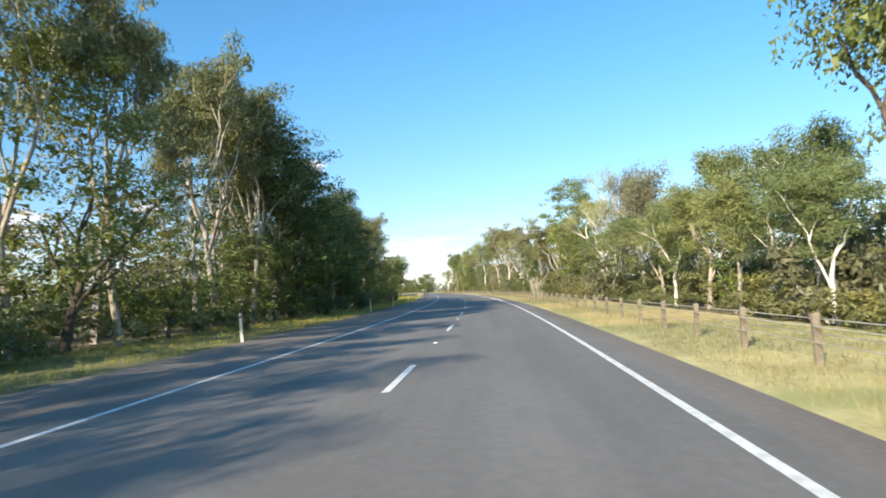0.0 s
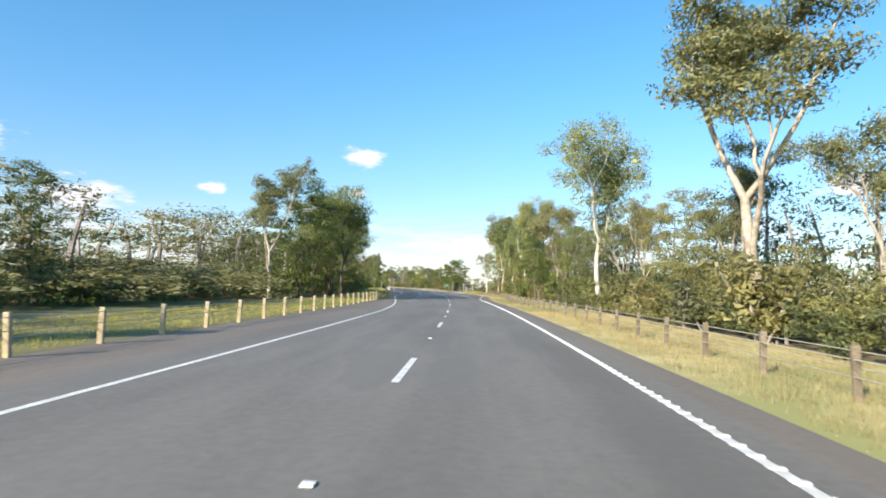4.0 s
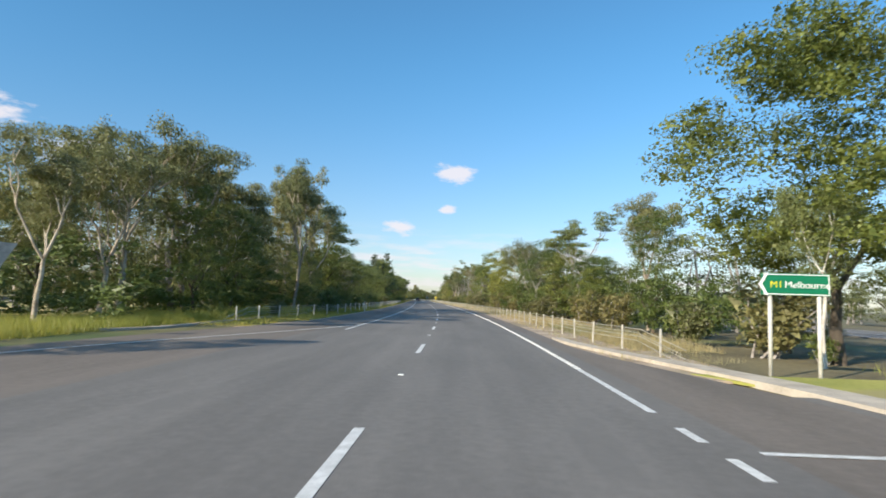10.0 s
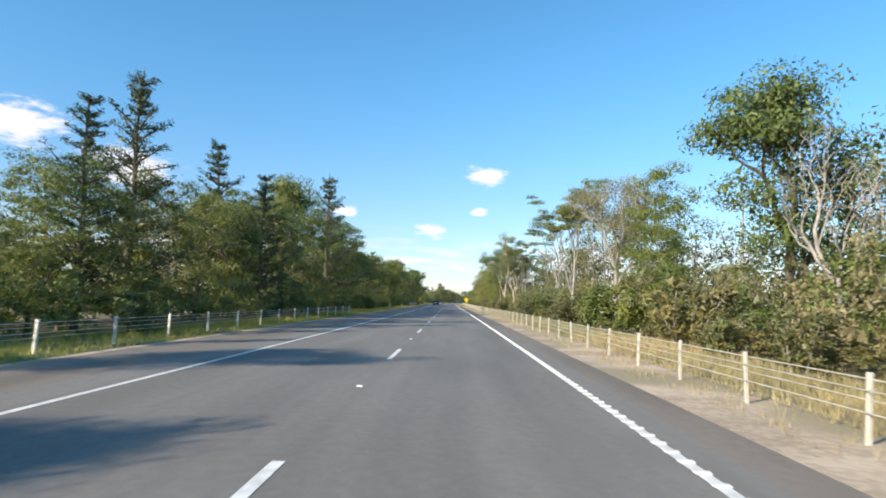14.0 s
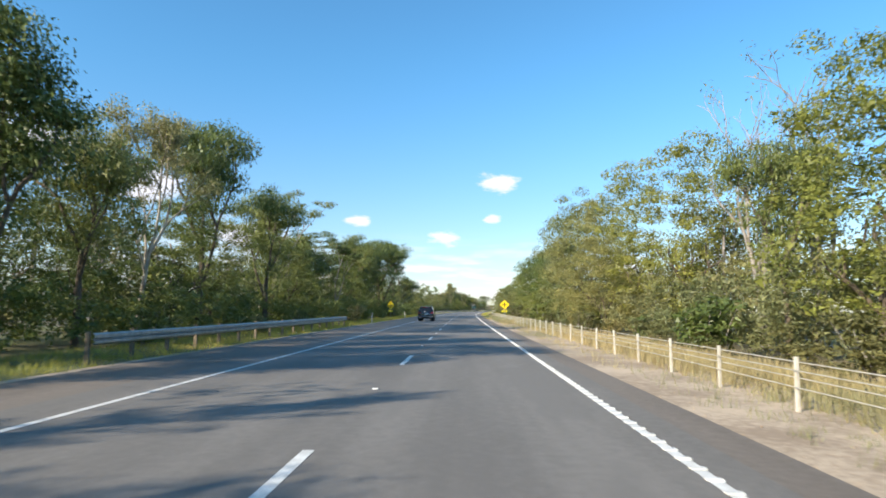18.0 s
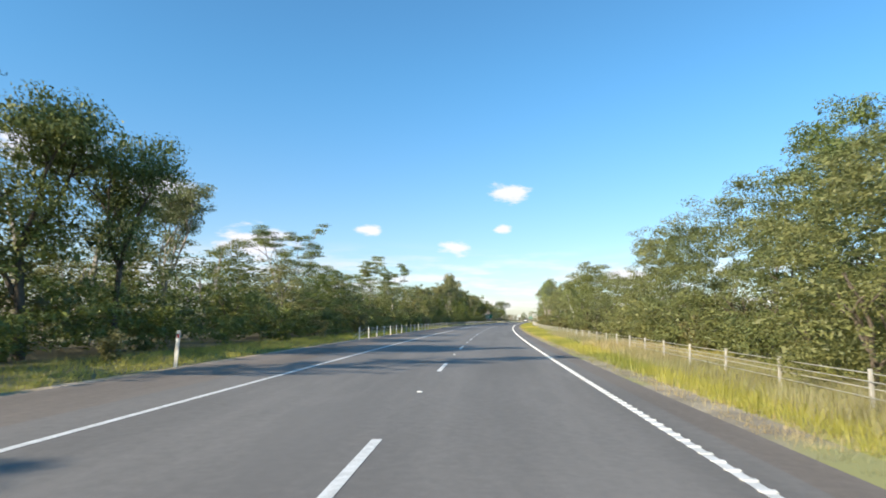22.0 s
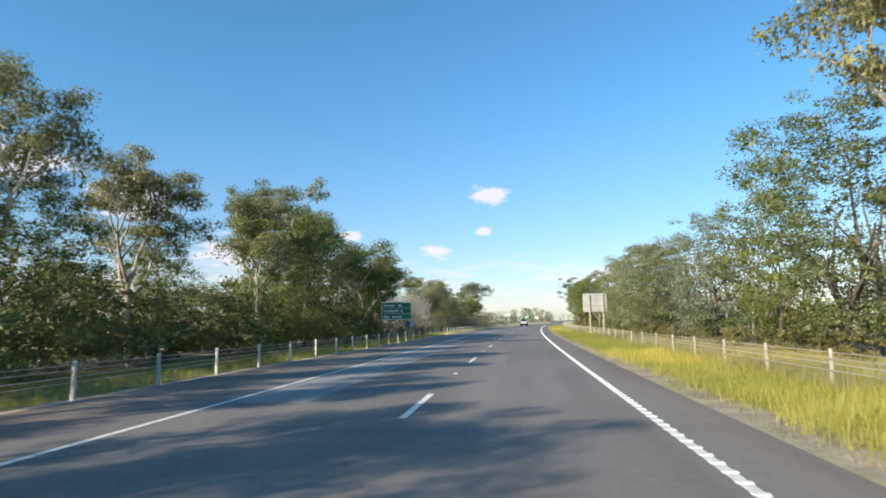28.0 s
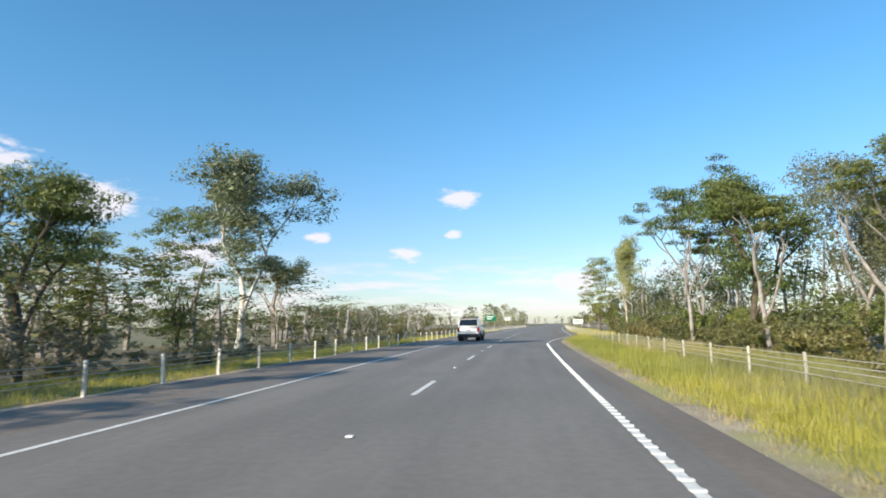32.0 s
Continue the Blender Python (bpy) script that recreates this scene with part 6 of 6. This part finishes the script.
bars(g, "writing", [(-0.3, 0.3, 0.85, 1.0), (-0.3, 0.3, 1.3, 1.45)], -0.014, M["white"])
for s, u in ((262, 9.6), (259, 24)):
    g = thing("median_sign", stand(s, u, 0, 8), "small pale sign board seen from behind on one post", "road sign")
    part("post", pipe((0, 0.03, -0.2), (0, 0.03, 3.0), 0.035), M["post"], g)
    part("board", box((-0.38, 0.38, -0.012, 0.012, 2.3, 3.05), bevel=0.006), M["signback"], g)
g = thing("timber_post", stand(272, 9.2, 0), "short weathered timber post at the island", "post")
part("stake", box((-0.09, 0.09, -0.09, 0.09, -0.1, 0.95), bevel=0.02), M["paletimber"], g)


# ---- power poles ----
def power_pole(s, u, height, turn):
    g = thing("power_pole", stand(s, u, 0, turn), "grey timber power pole with crossarm", "power pole", "power poles")
    part("pole", pipe((0, 0, -0.3), (0, 0, height), 0.17, 0.11), M["greybark"], g, smooth=True)
    arm = part("crossarm", box((-1.1, 1.1, -0.06, 0.06, height - 0.65, height - 0.5), bevel=0.01), M["timber"], g)
    for x in (-0.95, -0.45, 0.45, 0.95):
        part("insulator", pipe((x, 0, height - 0.5), (x, 0, height - 0.28), 0.05, 0.03, 8), M["white"], arm, "white insulator")


power_pole(330, -46, 10.8, 12)
power_pole(372, -49, 10.5, 12)
power_pole(152, -29.0, 10.4, 10)

# shelter and small boards at the junction, far left
g = thing("bus_shelter", stand(262, -21, 0, 20), "small pale roadside shelter near the junction", "shelter")
part("roof", box((-1.6, 1.6, -0.9, 0.9, 2.2, 2.34), bevel=0.03), M["white"], g)
part("wall", box((-1.5, 1.5, 0.72, 0.8, 0, 2.2)), M["concrete"], g)
for x in (-1.45, 1.45):
    part("upright", box((x - 0.05, x + 0.05, -0.8, 0.8, 0, 2.2)), M["signback"], g)
g = thing("gate_pillar", stand(318, -36, 0, 0), "pale masonry gate pillar beside the service road", "pillar")
part("shaft", box((-0.35, 0.35, -0.35, 0.35, -0.05, 1.5), bevel=0.03), M["concrete"], g)
part("cap", box((-0.42, 0.42, -0.42, 0.42, 1.5, 1.62), bevel=0.02), M["concrete"], g)

# roadside business far ahead
g = thing("service_canopy", stand(1075, -43, 0, 4), "low orange canopy of a distant roadside business", "canopy")
part("roof", box((-6, 6, -3, 3, 3.4, 4.0), bevel=0.05), M["orange"], g)
for x in (-5, 5):
    for y in (-2.4, 2.4):
        part("column", box((x - 0.12, x + 0.12, y - 0.12, y + 0.12, 0, 3.4)), M["white"], g)
for s, u, w, h, z, material in ((1095, -19.5, 2.6, 1.3, 3.6, "white"), (1110, -12.5, 3.0, 1.6, 2.2, "green"), (1128, -9.5, 1.6, 1.0, 2.4, "white"), (1150, 12, 3.2, 1.4, 1.2, "white")):
    g = thing("roadside_board", stand(s, u, 0, chance.uniform(-8, 8)), "%s board on posts far ahead beside the road" % material, "road sign")
    two_posts(g, w * 0.35, z + h, M["post"])
    part("board", box((-w / 2, w / 2, -0.02, 0.02, z, z + h), bevel=0.01), M[material], g)
    bars(g, "writing", [(-w * 0.35, w * 0.3, z + h * 0.62, z + h * 0.78), (-w * 0.35, w * 0.1, z + h * 0.28, z + h * 0.44)], -0.022, M["green"] if material == "white" else M["white"])


# ---- vehicles ----
def loft(stations, smooth=True):
    """A skin over half-sections mirrored about x = 0: each station (y, ((x, z), ...)) from below to above."""
    bm = bmesh.new()
    rings = []
    for y, half in stations:
        ring = [bm.verts.new((x, y, z)) for x, z in half] + [bm.verts.new((-x, y, z)) for x, z in reversed(half)]
        rings.append(ring)
    for a, b in zip(rings, rings[1:]):
        for k in range(len(a)):
            j = (k + 1) % len(a)
            bm.faces.new((a[k], a[j], b[j], b[k]))
    bm.faces.new(list(reversed(rings[0])))
    bm.faces.new(rings[-1])
    bmesh.ops.recalc_face_normals(bm, faces=bm.faces[:])
    return bm


def quad_panel(points, depth):
    """A pane with thickness through the given corners, pushed out along its normal."""
    bm = bmesh.new()
    face = bm.faces.new([bm.verts.new(p) for p in points])
    bm.normal_update()
    nrm = face.normal.copy()
    up = bmesh.ops.extrude_face_region(bm, geom=[face])
    bmesh.ops.translate(bm, vec=nrm * depth, verts=[e for e in up["geom"] if isinstance(e, bmesh.types.BMVert)])
    bmesh.ops.recalc_face_normals(bm, faces=bm.faces[:])
    return bm


def wheel(car, x, y, r, width):
    side = 1 if x > 0 else -1
    bm = bmesh.new()
    bmesh.ops.create_cone(bm, cap_ends=True, segments=30, radius1=r, radius2=r, depth=width, matrix=Matrix.Translation((x, y, r)) @ pose(0, 0, 0, 0, 90, 0))
    bmesh.ops.bevel(bm, geom=[e for e in bm.edges if len(e.link_faces) == 2 and max(len(q.verts) for q in e.link_faces) > 4], offset=0.03, segments=2, affect="EDGES")
    w = part("wheel", bm, M["tyre"], car, "black tyre on a dark alloy wheel")
    face = x + side * (width / 2 + 0.004)
    part("rim", pipe((x, y, r), (face, y, r), r * 0.68, sides=26), M["alloy"], w, "dark alloy rim")
    bm = bmesh.new()
    for k in range(5):
        a = 2 * math.pi * k / 5 + 0.3
        bmesh.ops.create_cube(bm, size=1.0, matrix=Matrix.Translation((face, y + math.cos(a) * r * 0.33, r + math.sin(a) * r * 0.33)) @ Euler((a, 0, 0)).to_matrix().to_4x4() @ Matrix.Diagonal((0.02, r * 0.62, 0.055, 1)))
    part("spokes", bm, M["steel"], w, "grey alloy spokes")
    part("hub_cap", pipe((x, y, r), (face + side * 0.014, y, r), 0.045, sides=14), M["plastic"], w)


def wedge(outline, y0, y1):
    """A prism over an outline (x, z), from y0 to y1."""
    bm = bmesh.new()
    face = bm.faces.new([bm.verts.new((x, y0, z)) for x, z in outline])
    up = bmesh.ops.extrude_face_region(bm, geom=[face])
    bmesh.ops.translate(bm, vec=(0, y1 - y0, 0), verts=[e for e in up["geom"] if isinstance(e, bmesh.types.BMVert)])
    bmesh.ops.recalc_face_normals(bm, faces=bm.faces[:])
    bmesh.ops.bevel(bm, geom=bm.edges[:], offset=0.012, segments=2, affect="EDGES")
    return bm


def wagon(name, m, label, paint, length, half, height, belt, boxy, roof_rack):
    """A five-door wagon, rear at y = 0, front at y = length."""
    c = thing(name, m, label, "car")
    r = 0.35 if not boxy else 0.38
    floor_z = 0.27 if not boxy else 0.36
    hood = belt - 0.07
    axles = (length * 0.185, length * 0.80)

    def ring(y, w, top, bottom):
        return (y, ((w * 0.90, bottom), (w * 0.985, bottom + 0.07), (w, (bottom + top) * 0.5), (w * 0.975, top - 0.16), (w * 0.955, top - 0.05), (w * 0.90, top)))
    plan = ((0.0, 0.90, belt - 0.12, 0.50), (0.06, 0.95, belt - 0.06, 0.36), (0.30, 0.985, belt, floor_z + 0.02), (axles[0] - r - 0.05, 0.99, belt, floor_z + 0.04), (axles[0] - r * 0.7, 1.0, belt, r + r * 0.75),
            (axles[0], 1.0, belt, 2 * r + 0.07), (axles[0] + r * 0.7, 1.0, belt, r + r * 0.75), (axles[0] + r + 0.05, 1.0, belt, floor_z), (length * 0.5, 1.0, belt - 0.01, floor_z), (axles[1] - r - 0.05, 1.0, belt - 0.04, floor_z),
            (axles[1] - r * 0.7, 1.0, hood, r + r * 0.75), (axles[1], 0.995, hood - 0.02, 2 * r + 0.07), (axles[1] + r * 0.7, 0.985, hood - 0.06, r + r * 0.75), (axles[1] + r + 0.05, 0.97, hood - 0.10, floor_z + 0.02), (length - 0.10, 0.90, hood - 0.17, 0.30), (length, 0.82, hood - 0.30, 0.42))
    part("body", loft([ring(y, half * w, top, low) for y, w, top, low in plan]), paint, c, smooth=True)
    part("underbody", box((-half * 0.74, half * 0.74, 0.2, length - 0.2, floor_z - 0.03, 0.75)), M["plastic"], c, "dark underbody")
    rear_rake, front_rake = (0.16, 0.62) if boxy else (0.44, 1.0)
    end = length * 0.70
    wb, wt = half * 0.915, half * (0.80 if boxy else 0.74)
    ys = [0.06, 0.06 + rear_rake * 0.5, 0.06 + rear_rake * 0.9, 0.30 + rear_rake, length * 0.36, end - front_rake * 1.15, end - front_rake * 0.80, end - front_rake * 0.4, end]
    hs = [0.03, 0.56, 0.93, 0.99, 1.0, 0.97, 0.80, 0.42, 0.02]
    skin = []
    for y, k in zip(ys, hs):
        w = wb + (wt - wb) * k
        top = belt + (height - belt) * k
        skin.append((y, ((wb, belt - 0.06), (wb + (wt - wb) * k * 0.5, belt + (top - belt) * 0.5), (w, top - 0.075 * k), (w * 0.93, top - 0.022 * k), (w * 0.72, top), (w * 0.25, top + 0.014 * k))))
    part("cabin", loft(skin), paint, c, smooth=True)

    def on_side(y, k, side):
        """A point on the cabin's flank, k from belt to roof."""
        h = float(np.interp(y, ys, hs))
        top = belt + (height - belt) * h
        return Vector((side * (wb + (wt - wb) * h * k + 0.008), y, belt - 0.03 + (top - belt - 0.03) * k))
    cuts = (0.06 + rear_rake * 1.15, length * 0.27, length * 0.285, length * 0.445, length * 0.46, end - front_rake * 0.42)
    for side in (-1, 1):
        for a, b in ((0, 1), (2, 3), (4, 5)):
            corner = [on_side(cuts[a], 0.13, side), on_side(cuts[b], 0.13, side), on_side(cuts[b] - (0.02 if b < 5 else 0.42), 0.90, side), on_side(cuts[a] + (0.10 if a == 0 else 0.0), 0.90, side)]
            if side < 0:
                corner.reverse()
            part("side_window", quad_panel(corner, 0.008), M["glass"], c, "tinted side window")
        low_line = [on_side(y, 0.10, side) for y in np.linspace(cuts[0] - 0.02, cuts[5] + 0.02, 8)]
        high_line = [on_side(y, 0.93, side) for y in np.linspace(cuts[0] + 0.09, cuts[5] - 0.44, 8)]
        if not boxy:
            v, f = [], []
            tube(v, f, low_line, [0.010] * 8, 5)
            tube(v, f, [low_line[0]] + high_line + [low_line[-1]], [0.010] * 10, 5)
            part("window_trim", mesh_of("window_trim", v, f, M["chrome"], smooth=True), None, c, "thin chrome window strip")
        part("mirror", box((side * (half + 0.04) - 0.09, side * (half + 0.04) + 0.09, length * 0.585, length * 0.585 + 0.15, belt - 0.02, belt + 0.15), bevel=0.05), M["plastic"] if not boxy else paint, c)
        if boxy:
            lamp_ob = part("tail_lamp", box((side * half * 0.86 - 0.09, side * half * 0.86 + 0.09, -0.03, 0.20, belt - 0.40, belt - 0.06), bevel=0.02), M["lamp"], c, "red tail lamp")
        else:
            lamp_ob = part("tail_lamp", wedge([(side * half * a, belt + b) for a, b in ((0.40, -0.135), (0.955, -0.075), (0.985, -0.13), (0.95, -0.215), (0.52, -0.205))], -0.005, 0.26), M["lamp"], c, "red wedge tail lamp")
            part("lamp_strip", box((side * half * 0.70 - half * 0.22, side * half * 0.70 + half * 0.22, -0.011, 0.0, belt - 0.165, belt - 0.15)), M["plastic"], lamp_ob)
        rack_x = side * wt * 0.80
        y0 = 0.15 + rear_rake
        v, f = [], []
        tube(v, f, [Vector((rack_x, y0, height - 0.03)), Vector((rack_x, y0 + 0.15, height + 0.035)), Vector((rack_x, length * 0.36, height + 0.045)), Vector((rack_x, length * 0.44, height + 0.03)), Vector((rack_x, length * 0.475, height - 0.04))], [0.016] * 5, 6)
        part("roof_rail", mesh_of("roof_rail", v, f, M["chrome"] if not boxy else M["plastic"], smooth=True), None, c)
        part("sill_trim", box((side * half - 0.02, side * half + 0.012, axles[0] + r + 0.1, axles[1] - r - 0.1, floor_z + 0.10, floor_z + 0.145), bevel=0.008), M["chrome"] if not boxy else M["plastic"], c)
        part("door_handle", box((side * (half + 0.004) - 0.012, side * (half + 0.004) + 0.012, length * 0.34, length * 0.34 + 0.18, belt - 0.20, belt - 0.165), bevel=0.006), paint, c)
        part("door_handle", box((side * (half + 0.004) - 0.012, side * (half + 0.004) + 0.012, length * 0.56, length * 0.56 + 0.18, belt - 0.20, belt - 0.165), bevel=0.006), paint, c)
        for y in axles:
            wheel(c, side * (half - 0.135), y, r, 0.235)
            v, f = [], []
            arc = [Vector((side * (half - 0.012), y + math.cos(a) * (r + 0.055), r + math.sin(a) * (r + 0.055))) for a in np.linspace(-0.25, math.pi + 0.25, 15)]
            tube(v, f, arc, [0.036] * 15, 6)
            part("wheel_arch", mesh_of("wheel_arch", v, f, M["plastic"], smooth=True), None, c, "black wheel arch flare")
            part("wheel_housing", pipe((side * (half - 0.40), y, r), (side * (half - 0.02), y, r), r + 0.045, sides=26), M["tyre"], c, "dark wheel housing")
    # tailgate
    def on_back(k):
        h = float(np.interp(k, (0, 0.5, 0.9, 1), hs[:4]))
        return 0.06 + rear_rake * k - 0.012, belt + (height - belt) * h
    (ya, za), (yb, zb) = on_back(0.10), on_back(0.80)
    part("rear_window", quad_panel([Vector((-wb * 0.88, ya, za)), Vector((wb * 0.88, ya, za)), Vector((wt * 0.95, yb, zb)), Vector((-wt * 0.95, yb, zb))], 0.012), M["glass"], c, "tinted rear window")
    part("spoiler", box((-wt * 0.97, wt * 0.97, 0.06 + rear_rake * 0.62, 0.30 + rear_rake, height - 0.055, height - 0.012), bevel=0.018), M["plastic"], c, "black roof spoiler")
    part("brake_light", box((-0.16, 0.16, 0.06 + rear_rake * 0.62 - 0.006, 0.06 + rear_rake * 0.62 + 0.02, height - 0.045, height - 0.028)), M["lamp"], c)
    part("wiper", box((-0.05, 0.42, ya - 0.035, ya - 0.012, za + 0.03, za + 0.055)), M["plastic"], c)
    part("bumper", box((-half * 0.94, half * 0.94, -0.07, 0.24, 0.30, 0.60), bevel=0.06), M["plastic"] if boxy else paint, c)
    if not boxy:
        part("chrome_strip", box((-half * 0.92, half * 0.92, -0.085, -0.06, 0.50, 0.522), bevel=0.004), M["chrome"], c)
        part("chrome_strip", box((-half * 0.55, half * 0.55, -0.022, 0.02, 0.655, 0.668)), M["chrome"], c)
        for side in (-1, 1):
            part("exhaust_trim", box((side * 0.56 - 0.15, side * 0.56 + 0.15, -0.085, 0.0, 0.325, 0.375), bevel=0.012), M["chrome"], c)
            part("reflector", box((side * 0.60 - 0.14, side * 0.60 + 0.14, -0.079, -0.05, 0.455, 0.48)), M["lamp"], c)
    part("badge", pipe((0, 0.02, belt - 0.13), (0, -0.02, belt - 0.12), 0.07, sides=20), M["signback"], c, "plain round silver badge")
    plate = part("number_plate", box((-0.19, 0.19, -0.022, 0.02, belt - 0.345, belt - 0.225), bevel=0.004), M["white"], c, "white number plate with dark bars")
    for x in (-0.14, -0.05, 0.06):
        part("plate_bar", box((x, x + 0.07, -0.026, -0.0225, belt - 0.315, belt - 0.255)), M["black"], plate)
    if roof_rack:
        part("roof_rack", box(*[(-wt * 0.85, wt * 0.85, y, y + 0.05, height + 0.05, height + 0.09) for y in (0.7, 1.4, 2.1)]), M["plastic"], c)
    return c


wagon("sport_utility_car", stand(600.4, -2.68, 0, 0.5), "dark blue-black sport utility car on the lane", M["navy"], 4.65, 0.90, 1.60, 1.055, False, False)
wagon("station_wagon", stand(994.0, -2.65, 0, 0), "white boxy four-wheel-drive wagon on the lane", M["carwhite"], 4.80, 0.95, 1.90, 1.18, True, True)
